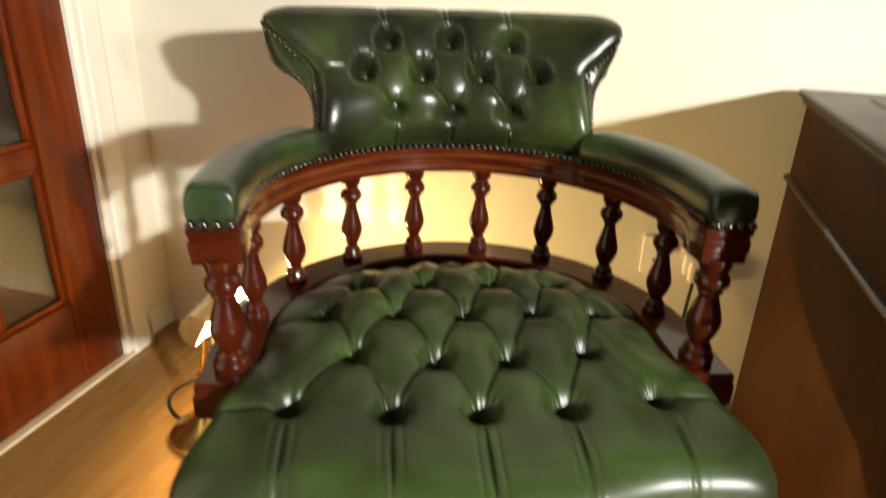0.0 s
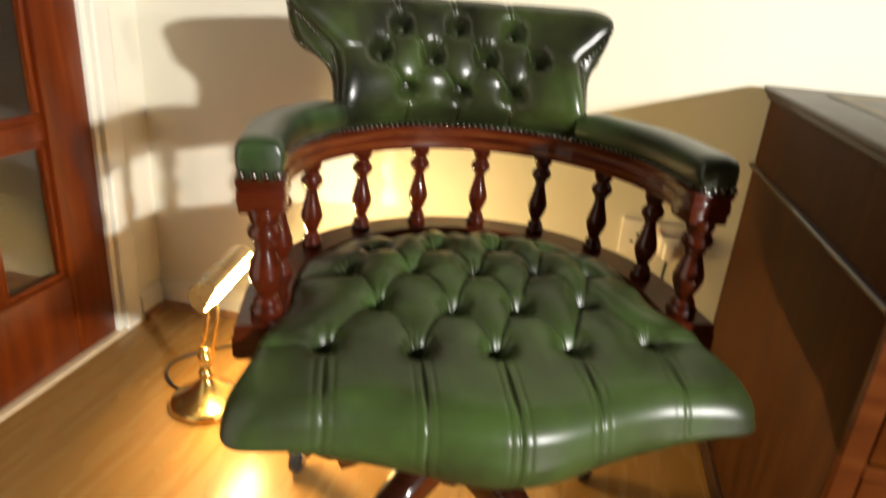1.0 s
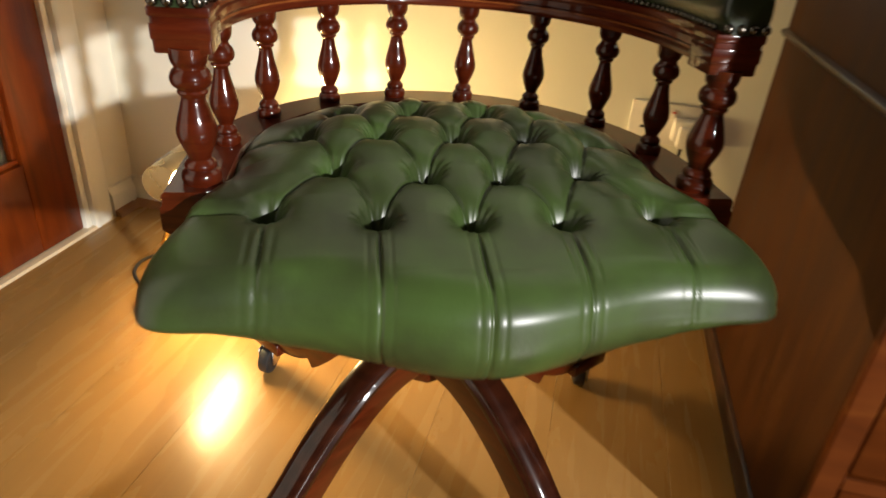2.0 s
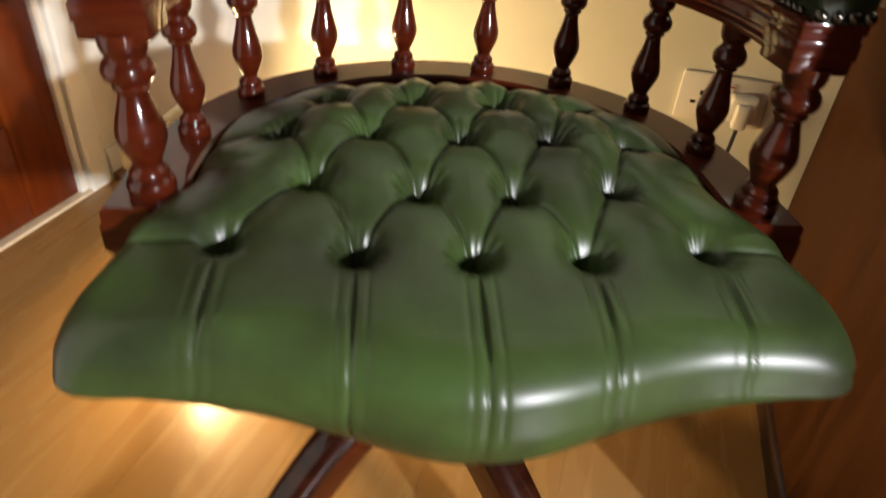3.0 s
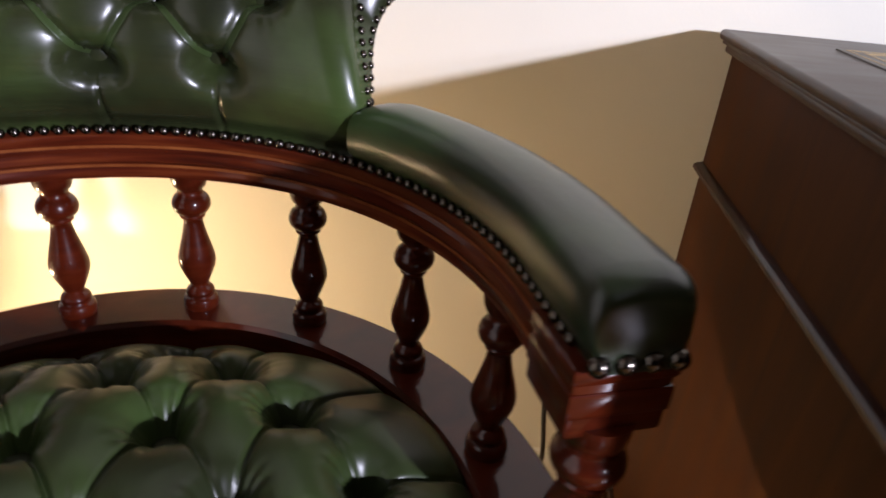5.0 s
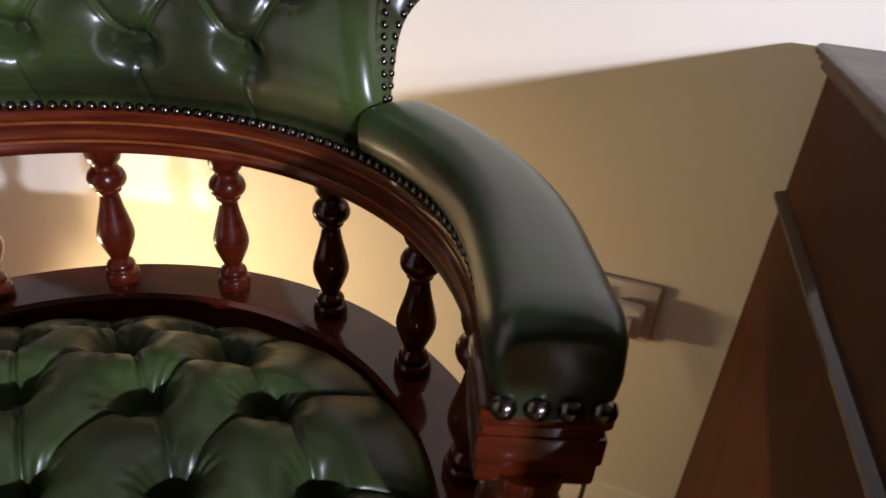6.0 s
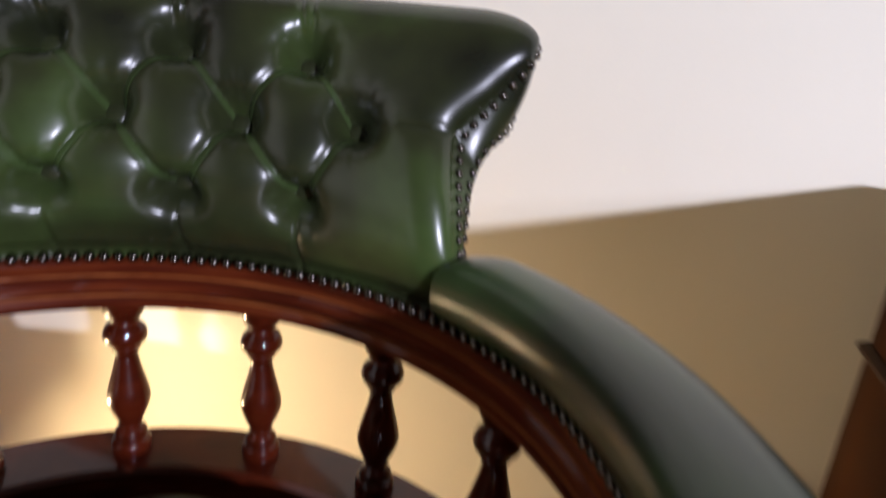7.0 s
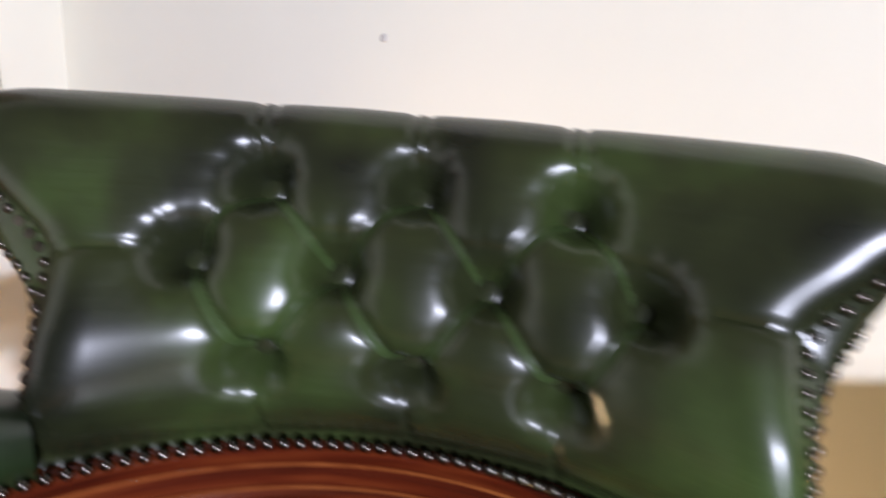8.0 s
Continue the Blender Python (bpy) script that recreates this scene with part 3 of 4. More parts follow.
# ---- backrest: (back, height) outline of its side, from the foot of the front over the scroll to the foot of the back
BACK_PROFILE = [(0.001, 0.658), (0.000, 0.668), (-0.014, 0.683), (-0.029, 0.710), (-0.031, 0.745), (-0.022, 0.775), (-0.009, 0.802), (0.007, 0.828),
                (0.022, 0.853), (0.038, 0.869), (0.060, 0.876), (0.082, 0.871), (0.096, 0.855), (0.100, 0.832), (0.091, 0.804), (0.075, 0.786),
                (0.055, 0.779), (0.038, 0.774), (0.026, 0.761), (0.020, 0.742), (0.017, 0.715), (0.016, 0.685), (0.016, 0.656)]
BACK_LINE = curve_through([(y, 0, z) for y, z in BACK_PROFILE], 7)


# half the width at each place of that outline, at either end: narrow waist, flaring into the scroll and drawn in again under it
WIDTHS = {-1: [0.203, 0.203, 0.203, 0.202, 0.202, 0.203, 0.211, 0.237, 0.263, 0.274, 0.276, 0.275, 0.273, 0.271, 0.269, 0.264, 0.254, 0.240, 0.222, 0.210, 0.206, 0.205, 0.205],
          1: [0.203, 0.203, 0.203, 0.202, 0.202, 0.203, 0.210, 0.236, 0.257, 0.262, 0.261, 0.256, 0.250, 0.245, 0.242, 0.239, 0.234, 0.227, 0.217, 0.210, 0.206, 0.205, 0.205]}
BACK_HALF = {s: [v.x for v in curve_through([(w, 0, 0) for w in row], 7)] for s, row in WIDTHS.items()}
CREST = 12 * 7


def back_place(a, i, back, z):
    """A place on the backrest: a from -1 to 1 across, back behind the curved front line, z up; i counts along the outline."""
    lift = max(0.0, min(1.0, (z - 0.71) / 0.14))
    lift = lift * lift * (3 - 2 * lift)
    flat = max(0.0, min(1.0, (z - 0.655) / 0.14))
    w = BACK_HALF[-1 if a < 0 else 1][i]
    low_r = 0.287
    ang = a * math.asin(0.211 / low_r) * (w / 0.203)
    low = Vector((math.sin(ang) * low_r, math.cos(ang) * low_r + 0.009, 0))
    low_n = Vector((math.sin(0.4 * ang), math.cos(0.4 * ang), 0))
    x = a * w
    high = Vector((x - 0.008, 0.290 - x * x / 1.05, 0))
    high_n = Vector((x / 2.0, 1, 0)).normalized()
    p, d = low.lerp(high, lift), low_n.lerp(high_n, lift).normalized()
    p.y = low.y + (high.y - low.y) * flat
    return p + d * back + UP * z, d


K_ROW = [(0.0, 0.840), (0.096, 0.838), (-0.096, 0.838)]
M_ROW = [(0.044, 0.790), (-0.044, 0.790), (0.131, 0.793), (-0.131, 0.793)]
N_ROW = [(0.0, 0.721), (0.083, 0.724), (-0.083, 0.724)]
back_pits = K_ROW + M_ROW + N_ROW
back_folds = [(a, b) for one, two in ((K_ROW, M_ROW), (M_ROW, N_ROW)) for a in one for b in two if abs(a[0] - b[0]) < 0.075]
back_folds = bowed(back_folds, 0.004)
back_lines = [(p, (p[0] * 1.05 - 0.024, 0.93)) for p in K_ROW] + [((p[0] + 0.008, p[1]), (p[0] * 1.05 - 0.013, 0.93)) for p in K_ROW] + [(p, (p[0] * 0.98, 0.62)) for p in N_ROW]
back_lines += [(p, (p[0] * 2.2, p[1] + 0.004)) for p in M_ROW if abs(p[0]) > 0.1]


BACK_CREASE, BACK_PILLOW, BACK_PIT = (0.0034, 0.0032), (0.0075, 0.014), (0.0275, 0.0150, 0.0045)


def pleat_mesh(chain):
    """A narrow strip of folded leather that lies along one fold of the backrest, from button to button."""
    a, b = chain[0][0], chain[-1][1]
    way = [a] + [q for _, q in chain]
    spine = curve_through([(x, 0, z) for x, z in way], 4)
    side = Vector((b[1] - a[1], 0, a[0] - b[0])).normalized()
    side *= -1 if side.z > 0 else 1
    spots = []
    for k, v in enumerate(spine):
        f = k / (len(spine) - 1)
        slim = 0.0025 * (0.75 + 0.25 * math.sin(math.pi * f))
        for w, up in ((-1.15, -0.0030), (-1.0, 0.0002), (-0.3, 0.0014), (0.4, 0.0013), (1.0, 0.0002), (1.2, -0.0030)):
            spots.append((v.x + side.x * (w * slim + 0.0016), v.z + side.z * (w * slim + 0.0016), up))
    dip = spread([(x, z) for x, z, _ in spots], back_folds, back_pits, BACK_CREASE, BACK_PILLOW, BACK_PIT, crimp=0.0, power=2.2)
    bm = bmesh.new()
    ring = []
    for (x, z, up), d in zip(spots, dip):
        i = next(i for i, v in enumerate(BACK_LINE) if v.z >= z)
        lo, hi = BACK_LINE[i - 1], BACK_LINE[i]
        f = (z - lo.z) / (hi.z - lo.z)
        step = (hi - lo).normalized()
        p, out = back_place(x / BACK_HALF[-1 if x < 0 else 1][i], i, lo.x + (hi.x - lo.x) * f, z)
        face = -(out * step.z - UP * step.x)
        ring.append(bm.verts.new(p + face * (up + 0.0006 - d)))
    rows = len(spine)
    for k in range(rows - 1):
        for j in range(5):
            bm.faces.new((ring[k * 6 + j], ring[k * 6 + j + 1], ring[k * 6 + j + 7], ring[k * 6 + j + 6]))
        bm.faces.new((ring[k * 6 + 5], ring[k * 6], ring[k * 6 + 6], ring[k * 6 + 11]))
    bm.faces.new(ring[:6])
    bm.faces.new(ring[-6:])
    bmesh.ops.recalc_face_normals(bm, faces=bm.faces)
    return bm


def back_mesh():
    line = [(v.x, v.z) for v in BACK_LINE]
    m, inner, turn = len(line), 190, 16
    rim = 0.165
    cols = [(-1 + rim * (1 - math.sin(radians(90 * k / turn))), radians(90 * k / turn)) for k in range(turn, 0, -1)]
    cols += [((1 - rim) * (-1 + 2 * k / inner), 0.0) for k in range(inner + 1)]
    cols += [(1 - rim * (1 - math.sin(radians(90 * k / turn))), radians(90 * k / turn)) for k in range(1, turn + 1)]
    n = len(cols)
    flat = []
    for i, (b, z) in enumerate(line):
        up = z if i <= 9 * 7 else 0.869 + 0.010 * (i - 9 * 7) / 7   # counts on over the crest, so that the folds run over it
        flat += [(a * BACK_HALF[-1 if a < 0 else 1][i], up if i <= CREST + 14 else 2.0) for a, _ in cols]
    dip = spread(flat, back_folds, back_pits, BACK_CREASE, BACK_PILLOW, BACK_PIT, thin=back_lines, crimp=0.0007, power=2.2)
    verts = []
    for i, (b, z) in enumerate(line):
        before, after = line[max(i - 1, 0)], line[min(i + 1, m - 1)]
        ty, tz = after[0] - before[0], after[1] - before[1]
        s = math.hypot(ty, tz) or 1
        inward = (tz / s, -ty / s)
        big = 0.023 - 0.005 * max(0.0, min(1.0, (z - 0.79) / 0.05))
        if i > CREST:
            big = max(0.003, big - (big - 0.003) * (i - CREST) / 30)
        if i < 40:
            big *= max(0.3, min(1.0, (z - 0.640) / 0.05))
        foot = max(0.0, min(1.0, (z - 0.646) / 0.03)) if i < 40 else 1.0
        fade = max(0.0, 1 - max(0, i - 9 * 7) / 26.0)
        for k, (a, th) in enumerate(cols):
            d = dip[i * n + k] * fade * foot * math.cos(th) + big * (1 - math.cos(th))
            q, w = back_place(a, i, b, z)
            verts.append(q + w * (inward[0] * d) + UP * (inward[1] * d))
    faces = [(i * n + k, i * n + k + 1, (i + 1) * n + k + 1, (i + 1) * n + k) for i in range(m - 1) for k in range(n - 1)]
    faces += [((m - 1) * n + k, (m - 1) * n + k + 1, k + 1, k) for k in range(n - 1)]
    rims = {-1: [verts[i * n] for i in range(m)], 1: [verts[i * n + n - 1] for i in range(m)]}
    steps = 7
    for s in (-1, 1):
        start = len(verts)
        for i in range(CREST):
            verts += [end_face(rims, s, i, f / steps) for f in range(steps + 1)]
        w = steps + 1
        faces += [(start + i * w + f, start + (i + 1) * w + f, start + (i + 1) * w + f + 1, start + i * w + f + 1) for i in range(CREST - 1) for f in range(steps)]
    me = bpy.data.meshes.new("backrest")
    me.from_pydata(verts, [], faces)
    bm = bmesh.new()
    bm.from_mesh(me)
    bmesh.ops.remove_doubles(bm, verts=bm.verts, dist=0.0002)
    bmesh.ops.recalc_face_normals(bm, faces=bm.faces)
    bm.to_mesh(me)
    bm.free()
    me.materials.append(LEATHER_DIM)
    me.polygons.foreach_set("use_smooth", [True] * len(me.polygons))
    me.set_sharp_from_angle(angle=radians(70))
    return me, rims


def end_face(rims, s, i, f):
    """A place on the leather end of the backrest, f from its front rim to its back rim."""
    j = 154 - i * 28 / 42 if i <= 42 else 126 - (i - 42)
    lo = min(int(j), len(rims[s]) - 2)
    back = rims[s][lo].lerp(rims[s][lo + 1], j - lo)
    _, d = back_place(s, i, 0, 0.7)
    swell = min(0.004, 0.09 * (back - rims[s][i]).length)
    return rims[s][i].lerp(back, f) + Vector((d.y, -d.x, 0)) * (s * swell * math.sin(math.pi * f))


back_me, BACK_RIMS = back_mesh()
backrest = piece("backrest", back_me, chair, Matrix(), "dark green buttoned leather backrest with a scrolled top, low light toned in")
for chain in back_folds:
    part("pleat", pleat_mesh(chain), LEATHER_PLEAT, backrest, "pale green rubbed leather pleat")
for x, z in back_pits:
    i = next(i for i, v in enumerate(BACK_LINE) if v.z >= z)
    step = (BACK_LINE[i + 1] - BACK_LINE[i - 1]).normalized()
    p, d = back_place(x / BACK_HALF[-1 if x < 0 else 1][i], i, BACK_LINE[i].x, z)
    face = -(d * step.z - UP * step.x)
    tilt = face.to_track_quat("Z", "Y").to_matrix().to_4x4()
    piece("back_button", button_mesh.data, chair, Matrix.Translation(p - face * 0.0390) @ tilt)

# arm pads
PAD = [(-0.0205, 0.0), (-0.0222, 0.0080), (-0.0280, 0.0135), (-0.0303, 0.024), (-0.0300, 0.037), (-0.0270, 0.0455), (-0.0205, 0.0498), (-0.0080, 0.0520), (0.0100, 0.0520),
       (0.0210, 0.0498), (0.0275, 0.0455), (0.0305, 0.037), (0.0318, 0.024), (0.0310, 0.0135), (0.0282, 0.0080), (0.0275, 0.0)]


def pad_mesh(s):
    stations = []
    way = [(p, d) for p, d in arc_way(-0.066, 0.300, 64, 10) if (p.x * s > 0 and p.y < 0.228)]
    if s < 0:
        way = way[::-1]
    # run from the back to the front end
    for k, (p, d) in enumerate(way):
        stations.append((p + UP * PAD_Z, d, UP, (0.85, 0.95)[k] if k < 2 else 1.0))
    tail, d = way[-1]
    for f, k in ((0.10, 0.997), (0.35, 0.985), (0.60, 0.955), (0.80, 0.91), (0.93, 0.85), (1.0, 0.77)):
        stations.append((tail + Vector((0, -0.020 * f, 0)) + UP * PAD_Z, d, UP, k))
    return sweep(stations, PAD)


for s in (-1, 1):
    part("arm_pad", pad_mesh(s), LEATHER_ARM, chair, "padded green leather armrest")

# ---- brass nails
NAIL_MESH = mesh_object("nail", lathe([(0.0041, -0.001), (0.0040, 0.0006), (0.0032, 0.0021), (0.0016, 0.0030), (0.0003, 0.0033)], 10), NAIL)
NAIL_MESH.parent = chair
nail_used = [False]


def nail(p, d, size=1.0):
    turn = Vector(d).to_track_quat("Z", "Y").to_matrix().to_4x4()
    m = Matrix.Translation(p) @ turn @ Matrix.Scale(size, 4)
    if not nail_used[0]:
        NAIL_MESH.matrix_basis = m
        nail_used[0] = True
    else:
        piece("nail", NAIL_MESH.data, chair, m)


def evenly(points, step):
    """Places at even steps along a line of (place, direction)."""
    out, left = [points[0]], step
    for (a, da), (b, db) in zip(points, points[1:]):
        run = (b - a).length
        at = left
        while at <= run:
            f = at / run
            out.append((a.lerp(b, f), da.lerp(db, f)))
            at += step
        left = at - run
    return out


inner = [(p - d * 0.0288 + UP * (PAD_Z + 0.0035), -d + UP * 0.1) for p, d in arc_way(-0.062, 0.306, 64, 8)]
for p, d in evenly(inner, 0.0104):
    nail(p, d)
for s in (-1, 1):
    for k in range(4):
        nail(Vector((s * 0.301 + (k - 1.5) * 0.0145, -0.0865, PAD_Z + 0.006)), Vector((0, -1, 0)), 1.5)
    outer = [(p + d * 0.0218 + UP * (PAD_Z + 0.0035), d) for p, d in arc_way(-0.062, 0.306, 64, 8) if p.x * s > 0 and p.y < 0.10]
    for p, d in evenly(outer, 0.0115):
        nail(p, d)
    for from_back in (False, True):
        row = []
        for i in range(6, CREST - 4):
            lo, hi = end_face(BACK_RIMS, s, i, 0), end_face(BACK_RIMS, s, i, 1)
            if (hi - lo).length < 0.013:
                continue
            f = 0.0058 / (hi - lo).length
            f = 1 - f if from_back else f
            p = end_face(BACK_RIMS, s, i, f)
            d = (end_face(BACK_RIMS, s, i + 1, f) - end_face(BACK_RIMS, s, i - 1, f)).cross(end_face(BACK_RIMS, s, i, min(1, f + 0.1)) - end_face(BACK_RIMS, s, i, max(0, f - 0.1))).normalized()
            if d.x * s < 0:
                d = -d
            row.append((p, d))
        for p, d in evenly(row, 0.0098):
            nail(p, d, 0.85)

# ---- pedestal
BASE = Vector((-0.0305, -0.090, 0))
column = lathe(soften([(0.022, 0.203), (0.026, 0.204), (0.031, 0.209), (0.033, 0.275), (0.035, 0.285), (0.034, 0.30), (0.030, 0.392), (0.09, 0.396), (0.09, 0.406)], 1), 8,
               m=Matrix.Translation(BASE))
part("base_column", column, MAHOGANY, chair, "turned mahogany pedestal hub")


def leg_mesh(moulding_only):
    """A swept leg: flat sides under a rounded moulding, coloured dark for dim reflections, that runs along its back,
    ending in a stepped foot.
    """
    crest = curve_through([(0.020, 0, 0.290), (0.075, 0, 0.281), (0.125, 0, 0.257), (0.168, 0, 0.224), (0.205, 0, 0.188), (0.236, 0, 0.153),
                           (0.268, 0, 0.124), (0.308, 0, 0.107), (0.360, 0, 0.101), (0.396, 0, 0.101)], 7)
    stations = []
    for k, p in enumerate(crest):
        way = (crest[min(k + 1, len(crest) - 1)] - crest[max(k - 1, 0)]).normalized()
        f = k / (len(crest) - 1)
        stations.append((p, Vector((0, 1, 0)), Vector((-way.z, 0, way.x)), 1.12 - 0.22 * f))
    if moulding_only:
        return sweep(stations, [(-0.0170, -0.0225), (0.0170, -0.0225), (0.0185, -0.0215), (0.0205, -0.018), (0.0205, -0.013), (0.0180, -0.010),
                                (0.0170, -0.0085), (0.0165, -0.005), (0.0120, -0.001), (0.0050, 0.0), (-0.0050, 0.0), (-0.0120, -0.001), (-0.0165, -0.005),
                                (-0.0170, -0.0085), (-0.0180, -0.010), (-0.0205, -0.013), (-0.0205, -0.018), (-0.0185, -0.0215)])
    web = [q for q in stations if q[0].x < 0.268]
    bm = sweep(web, [(-0.0150, -0.058), (0.0150, -0.058), (0.0165, -0.055), (0.0165, -0.0226), (-0.0165, -0.0226), (-0.0165, -0.055)])
    sweep(stations[len(web) - 1:], [(-0.0150, -0.040), (0.0150, -0.040), (0.0165, -0.038), (0.0165, -0.0226), (-0.0165, -0.0226), (-0.0165, -0.038)], bm)
    box(bm, (0.318, -0.0205, 0.055), (0.400, 0.0205, 0.0795), 0.003, 2)
    return bm


leg = mesh_object("leg", leg_mesh(False), MAHOGANY)
# Darker than the leg, standing in for the dark room its top reflects.
ridge = mesh_object("leg_moulding", leg_mesh(True), MAHOGANY_DARK)
fork = box(lathe([(0.006, 0.040), (0.006, 0.062)], 10), (-0.012, -0.012, 0.044), (0.012, 0.012, 0.056), 0.003)
box(fork, (-0.004, -0.0145, 0.018), (0.022, -0.0125, 0.050), 0.0008, 1)
box(fork, (-0.004, 0.0125, 0.018), (0.022, 0.0145, 0.050), 0.0008, 1)
fork_me = mesh_object("caster", fork, STEEL)
wheel = lathe(soften([(0.006, -0.0105), (0.020, -0.0105), (0.025, -0.007), (0.025, 0.007), (0.020, 0.0105), (0.006, 0.0105)], 1), 20,
              m=Matrix.Translation((0.013, 0, 0.025)) @ Matrix.Rotation(math.pi / 2, 4, "X"))
wheel_me = mesh_object("wheel", wheel, BLACK)
for k, turn in enumerate((52, 152, 240, 326.5)):
    m = Matrix.Translation(BASE) @ Matrix.Rotation(radians(turn - 20.5), 4, "Z")
    swing = m @ Matrix.Translation((0.364, 0, 0)) @ Matrix.Rotation(radians(40 + 75 * k), 4, "Z")
    if k == 0:
        leg.parent, leg.matrix_basis = chair, m
        fork_me.parent, fork_me.matrix_basis = chair, swing
        wheel_me.parent = fork_me
        ridge.parent = leg
        tagged(ridge, "glossy reeded moulding, darkened for the dim room it reflects")
        tagged(fork_me, "small steel caster with a black wheel")
    else:
        piece("leg_moulding", ridge.data, piece("leg", leg.data, chair, m), Matrix(), "glossy reeded moulding, darkened for the dim room it reflects")
        c = piece("caster", fork_me.data, chair, swing, "small steel caster with a black wheel")
        piece("wheel", wheel_me.data, c, Matrix())

# ---------------------------------------------------------------- the desk
desk = thing("pedestal_desk", Matrix.Translation((0.484, -0.150, 0)), "dark mahogany pedestal desk with brass-handled drawers", "desk")
DW, DD, PW = 1.25, 0.705, 0.335


def desk_part(name, lo, hi, material, bevel=0.002, label="", parent=None):
    return part(name, new_box(lo, hi, bevel), material, parent or desk, label)


for x0 in (0.0, DW - PW):
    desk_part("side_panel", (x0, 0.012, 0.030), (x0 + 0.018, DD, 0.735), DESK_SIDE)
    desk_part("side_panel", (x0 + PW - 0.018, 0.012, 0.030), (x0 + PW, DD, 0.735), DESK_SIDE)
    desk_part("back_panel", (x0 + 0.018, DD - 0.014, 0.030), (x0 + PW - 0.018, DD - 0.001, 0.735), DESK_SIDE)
    desk_part("plinth", (x0 - 0.008, -0.010, 0.0), (x0 + PW + 0.008, DD + 0.0, 0.046), DESK_EDGE, 0.006)
    frame_bm = bmesh.new()
    for lo, hi in (((x0, 0.0, 0.046), (x0 + 0.030, 0.0118, 0.735)), ((x0 + PW - 0.030, 0.0, 0.046), (x0 + PW, 0.0118, 0.735)),
                   ((x0 + 0.030, 0.0006, 0.046), (x0 + PW - 0.030, 0.0118, 0.058)), ((x0 + 0.030, 0.0006, 0.200), (x0 + PW - 0.030, 0.0118, 0.222)),
                   ((x0 + 0.030, 0.0006, 0.374), (x0 + PW - 0.030, 0.0118, 0.396)), ((x0 + 0.030, 0.0006, 0.572), (x0 + PW - 0.030, 0.0118, 0.622)),
                   ((x0 + 0.030, 0.0006, 0.722), (x0 + PW - 0.030, 0.0118, 0.735))):
        box(frame_bm, lo, hi, 0.002, 1)
    part("front_frame", frame_bm, DESK_FRONT, desk)
    for z0, z1 in ((0.060, 0.198), (0.224, 0.372), (0.398, 0.570), (0.624, 0.720)):
        d = desk_part("drawer", (x0 + 0.0335, 0.003, z0), (x0 + PW - 0.0335, 0.30, z1), DESK_FRONT, 0.004)
        cx, cz = x0 + PW / 2, (z0 + z1) / 2 + 0.006
        h = bmesh.new()
        for s in (-1, 1):
            lathe(soften([(0.014, 0.0), (0.014, 0.0025), (0.009, 0.004), (0.006, 0.008), (0.0065, 0.014), (0.003, 0.017)], 1), 14, h,
                  Matrix.Translation((cx + s * 0.038, 0.003, cz)) @ Matrix.Rotation(math.pi / 2, 4, "X"))
        tube(curve_through([(cx - 0.038, -0.009, cz), (cx - 0.041, -0.014, cz - 0.010), (cx - 0.028, -0.018, cz - 0.020), (cx - 0.012, -0.018, cz - 0.017),
                            (cx, -0.018, cz - 0.022), (cx + 0.012, -0.018, cz - 0.017), (cx + 0.028, -0.018, cz - 0.020), (cx + 0.041, -0.014, cz - 0.010), (cx + 0.038, -0.009, cz)], 4), 0.0033, 8, h)
        part("handle", h, BRASS_OLD, d, "aged brass swan-neck handle")
MOULD = [(0, -0.009), (0.006, -0.009), (0.009, -0.005), (0.0125, -0.001), (0.0125, 0.004), (0.008, 0.007), (0, 0.009)]
part("side_moulding", sweep([(Vector((0, 0.0, 0.598)), Vector((-1, 0, 0)), UP, 0.8), (Vector((0, DD, 0.598)), Vector((-1, 0, 0)), UP, 0.8)], MOULD), MAHOGANY_DARK, desk, "slim dark moulding")
desk_part("front_apron", (PW, 0.02, 0.60), (DW - PW, 0.036, 0.735), DESK_FRONT)
top = bmesh.new()
box(top, (-0.008, -0.016, 0.735), (DW + 0.008, DD + 0.005, 0.744), 0.003, 2)
box(top, (-0.012, -0.020, 0.7442), (DW + 0.012, DD + 0.007, 0.7482), 0.0015, 2)
box(top, (-0.017, -0.025, 0.7484), (DW + 0.017, DD + 0.010, 0.7598), 0.0045, 3)
desk_top = part("desktop", top, DESK_EDGE, desk, "moulded mahogany desktop")
part("writing_surface", new_box((0.075, 0.065, 0.7592), (DW - 0.075, DD - 0.075, 0.7612), 0.0005, 1), DESK_LEATHER, desk_top, "dark leather writing surface")
for off, w in ((0.082, 0.002), (0.094, 0.004)):
    g = bmesh.new()
    x0, x1, y0, y1 = off, DW - off, off - 0.01, DD - off
    for lo, hi in (((x0, y0), (x1, y0 + w)), ((x0, y1 - w), (x1, y1)), ((x0, y0 + w), (x0 + w, y1 - w)), ((x1 - w, y0 + w), (x1, y1 - w))):
        box(g, (lo[0], lo[1], 0.7612), (hi[0], hi[1], 0.7615))
    part("gilt_border", g, GILT, desk_top, "worn gilt tooled border")

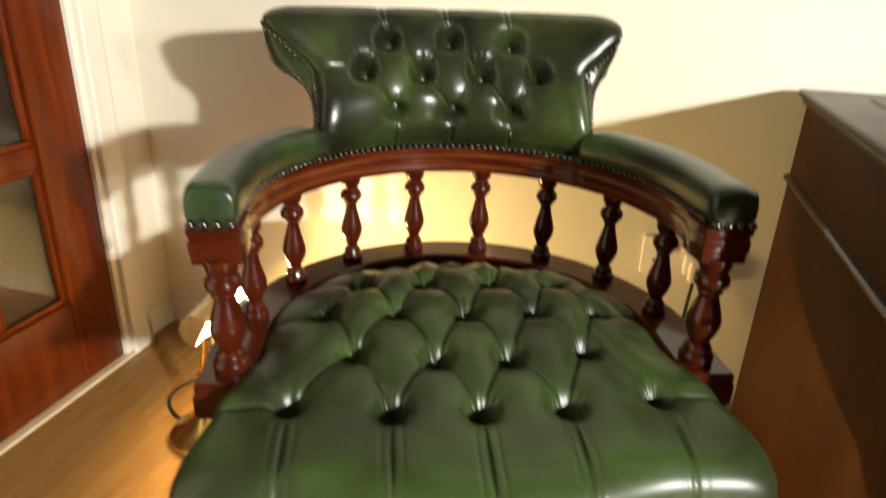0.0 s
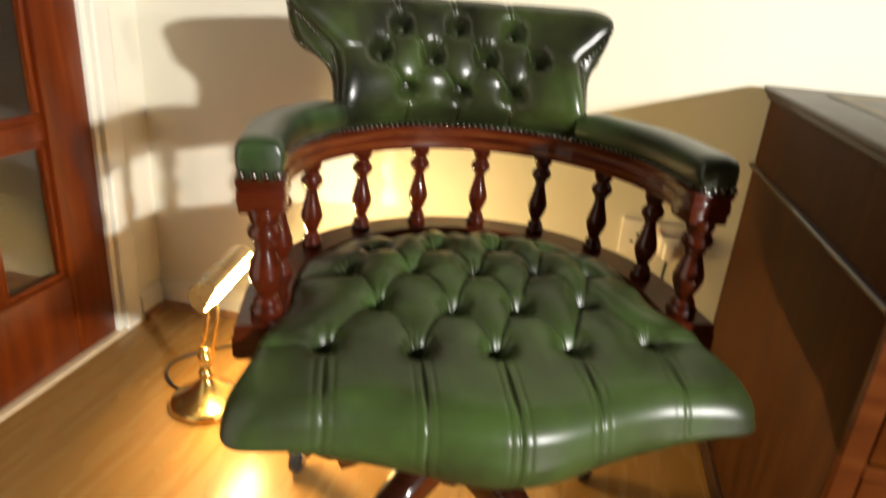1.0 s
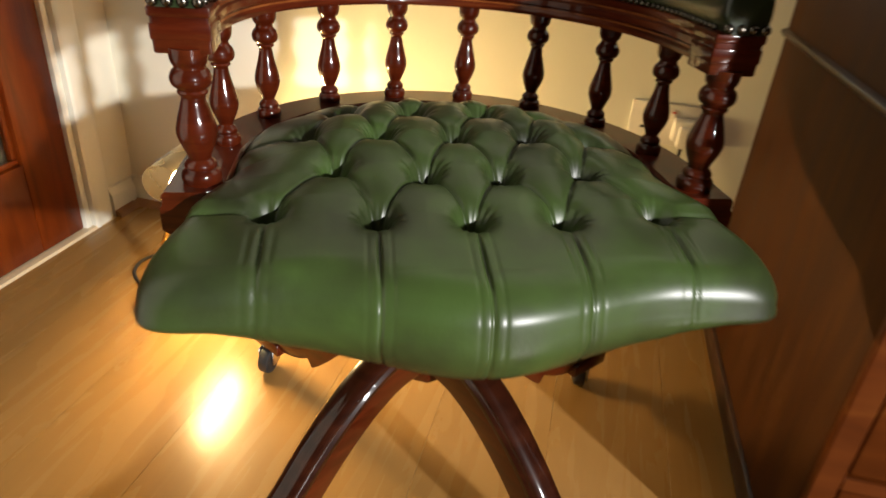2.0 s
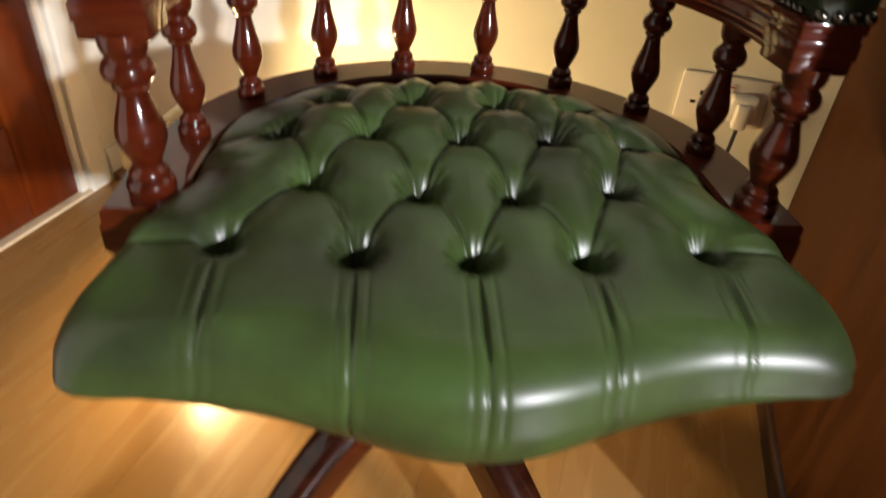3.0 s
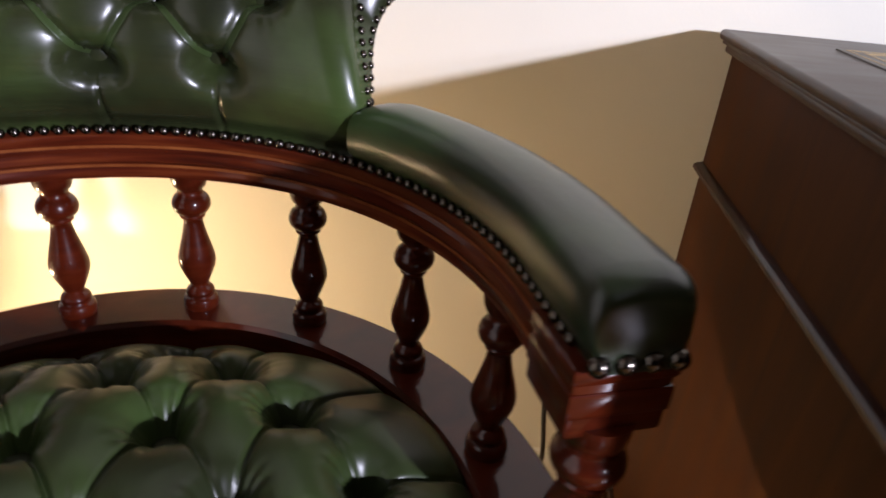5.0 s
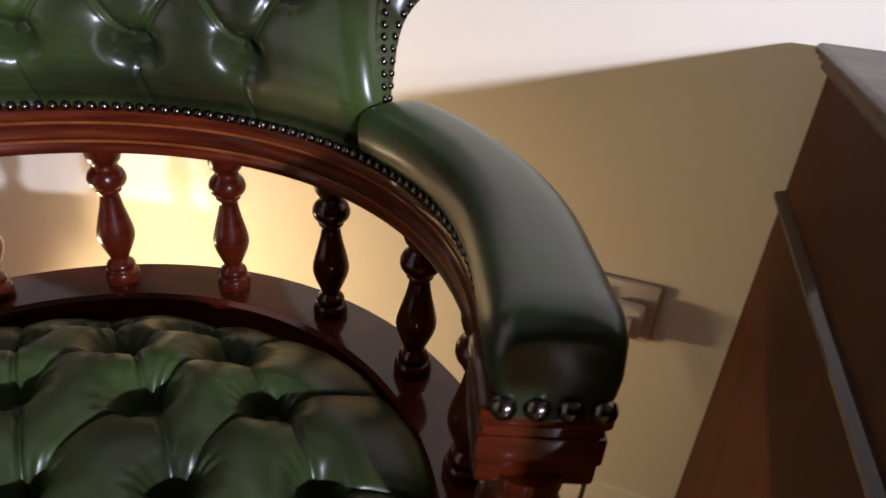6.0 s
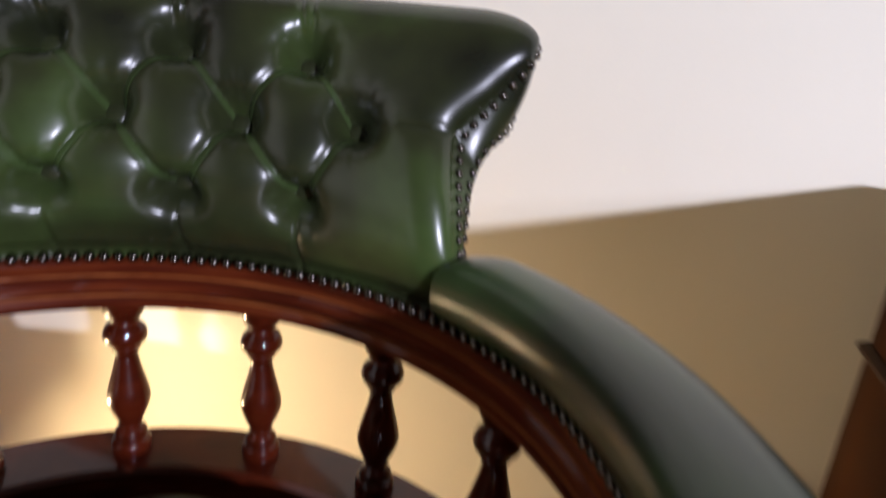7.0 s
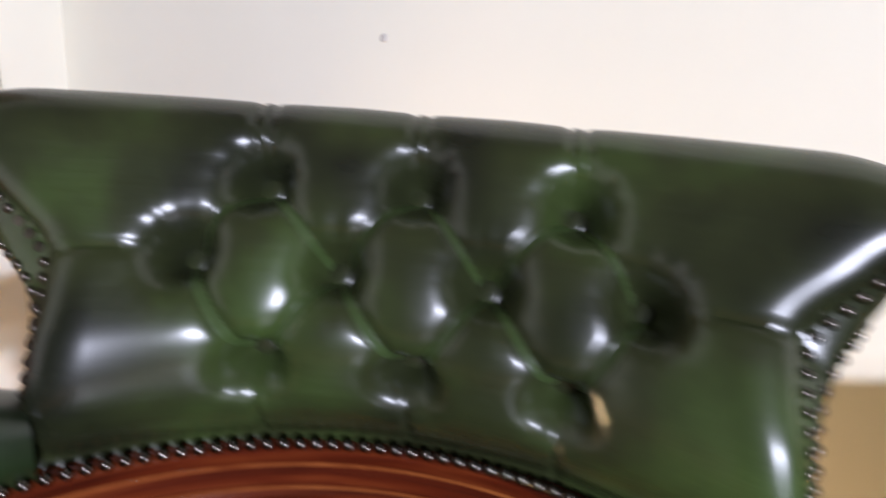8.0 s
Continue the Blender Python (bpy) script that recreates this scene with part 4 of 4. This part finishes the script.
# ---------------------------------------------------------------- the brass lamp standing on the floor
lamp = thing("brass_desk_lamp", Matrix.Translation((-0.592, 0.200, 0)), "lit brass banker's lamp standing on the floor", "lamp")
part("lamp_base", lathe(soften([(0.074, 0.0), (0.080, 0.003), (0.080, 0.014), (0.074, 0.020), (0.060, 0.026), (0.034, 0.044), (0.018, 0.062), (0.013, 0.075), (0.018, 0.082), (0.012, 0.092), (0.004, 0.094)], 1), 40), BRASS, lamp, "round stepped brass base")
for dx in (-0.007, 0.007):
    part("stem", tube(curve_through([(dx, 0, 0.085), (dx * 2.2 + 0.004, -0.004, 0.13), (dx * 1.4 + 0.018, -0.006, 0.18), (dx * 1.6 + 0.026, -0.002, 0.235), (dx + 0.022, 0.0, 0.275)], 6), 0.004, 10), BRASS, lamp)
part("stem_knot", lathe(soften([(0.004, 0.108), (0.013, 0.113), (0.017, 0.122), (0.011, 0.130), (0.014, 0.137), (0.004, 0.144)], 1), 16), BRASS, lamp)


def shade_mesh():
    """A half-round trough along y, open towards the chair and down."""
    bm = bmesh.new()
    rings = []
    for k in range(21):
        a = radians(43 + 216 * k / 20)
        rings.append((math.cos(a), math.sin(a)))
    outer = [[bm.verts.new((x * 0.034, y, z * 0.034)) for x, z in rings] for y in (-0.099, 0.099)]
    inner = [[bm.verts.new((x * 0.0326, y, z * 0.0326)) for x, z in rings] for y in (-0.0975, 0.0975)]
    for k in range(20):
        bm.faces.new((outer[0][k], outer[0][k + 1], outer[1][k + 1], outer[1][k]))
        bm.faces.new((inner[0][k + 1], inner[0][k], inner[1][k], inner[1][k + 1]))
    for k in (0, 20):
        bm.faces.new((outer[0][k], outer[1][k], inner[1][k], inner[0][k]))
    for e in (0, 1):
        bm.faces.new(outer[e] if e else outer[e][::-1])
        bm.faces.new(inner[e][::-1] if e else inner[e])
    return bm


SHADE_AT = Matrix.Translation((0.040, 0.030, 0.300)) @ Matrix.Rotation(radians(8), 4, "Z")
part("shade", shade_mesh(), BRASS_PALE, lamp, "polished brass trough shade", SHADE_AT)
part("light_tube", tube([(0.004, -0.085, 0.0), (0.004, 0.0, 0.0), (0.004, 0.085, 0.0)], 0.0160, 16), GLOW, lamp, "glowing tubular bulb", SHADE_AT)
for k in range(3):
    a = radians(118)
    part("vent", new_box((-0.006, -0.004, -0.0006), (0.006, 0.004, 0.0006), 0.0004, 1), STEEL, lamp, "small bright vent slot",
         SHADE_AT @ Matrix.Translation((0.0342 * math.cos(a), -0.065 + 0.014 * k, 0.0342 * math.sin(a))) @ Matrix.Rotation(a - math.pi / 2, 4, "Y").inverted())
cord = tube(curve_through([(-0.655, 0.215, 0.006), (-0.705, 0.235, 0.004), (-0.745, 0.275, 0.004), (-0.752, 0.33, 0.004), (-0.70, 0.40, 0.004), (-0.60, 0.47, 0.004), (-0.42, 0.515, 0.004),
                           (-0.1, 0.53, 0.004), (0.2, 0.52, 0.004), (0.33, 0.525, 0.02), (0.358, 0.53, 0.10), (0.345, 0.525, 0.24), (0.355, 0.556, 0.355)], 8), 0.0036, 8)
tagged(mesh_object("power_cord", cord, BLACK), "thin black mains cord trailing across the floor to the socket", "cable")

# old filled screw hole in the wall
hole = lathe(soften([(0.0052, 0.0), (0.0046, 0.0012), (0.0024, 0.0018), (0.0003, 0.0010)], 1), 12, m=Matrix.Translation((-0.355, WALL_Y, 0.933)) @ Matrix.Rotation(math.pi / 2, 4, "X"))
tagged(mesh_object("wall_plug", hole, surface("grey_filler", [(0.3, (0.46, 0.43, 0.38)), (0.7, (0.56, 0.53, 0.47))], 200, 0.8)), "small filled screw hole in the cream painted wall", "wall plug")

# ---------------------------------------------------------------- double wall socket
sock = thing("wall_socket", Matrix.Translation((0.320, WALL_Y, 0.394)), "white double wall socket with red-marked switches", "socket")
part("plate", new_box((-0.073, -0.0095, -0.043), (0.073, 0.0, 0.043), 0.003, 2), PLASTIC, sock)
for x in (-0.036, 0.036):
    holes = bmesh.new()
    for lo, hi in (((x - 0.0025, 0.004), (x + 0.0025, 0.0125)), ((x - 0.0145, -0.012), (x - 0.0065, -0.0065)), ((x + 0.0065, -0.012), (x + 0.0145, -0.0065))):
        box(holes, (lo[0], -0.0103, lo[1]), (hi[0], -0.0095, hi[1]))
    part("pin_holes", holes, BLACK, sock, "dark pin holes")
for x in (-0.010, 0.010):
    sw = part("switch", new_box((x - 0.006, -0.0125, 0.014), (x + 0.006, -0.0096, 0.032), 0.0015, 2), PLASTIC, sock)
    part("switch_mark", new_box((x - 0.004, -0.0132, 0.0255), (x + 0.004, -0.0126, 0.0285)), RED, sw, "red switch mark")
plug = thing("mains_plug", Matrix.Translation((0.355, WALL_Y - 0.0096, 0.391)), "white mains plug pushed into the wall socket", "plug")
part("plug_body", box(box(bmesh.new(), (-0.024, -0.024, -0.025), (0.024, 0.0, 0.022), 0.007, 3), (-0.012, -0.034, -0.034), (0.012, -0.008, 0.010), 0.005, 3), PLASTIC, plug)

# ---------------------------------------------------------------- floor planks
random.seed(4)
PLANK_W, PLANK_L = 0.192, 1.285
plank_me = {}
x = WALL_X + 0.001
while x < EAST:
    w = min(PLANK_W, EAST - x)
    y = SOUTH - random.random() * PLANK_L
    while y < WALL_Y:
        y0, y1 = max(y, SOUTH), min(y + PLANK_L, WALL_Y)
        if y1 - y0 > 0.03:
            key = (round(w, 3), round(y1 - y0, 3))
            if key not in plank_me:
                ob = mesh_object("plank", new_box((0.0002, 0.0002, -0.0118), (w - 0.0002, y1 - y0 - 0.0002, 0.0), 0.0002, 1), LAMINATE)
                plank_me[key] = ob.data
                ob.parent, ob.matrix_basis = floor_base, pose(x, y0, 0)
            else:
                piece("plank", plank_me[key], floor_base, pose(x, y0, 0))
        y += PLANK_L
    x += PLANK_W
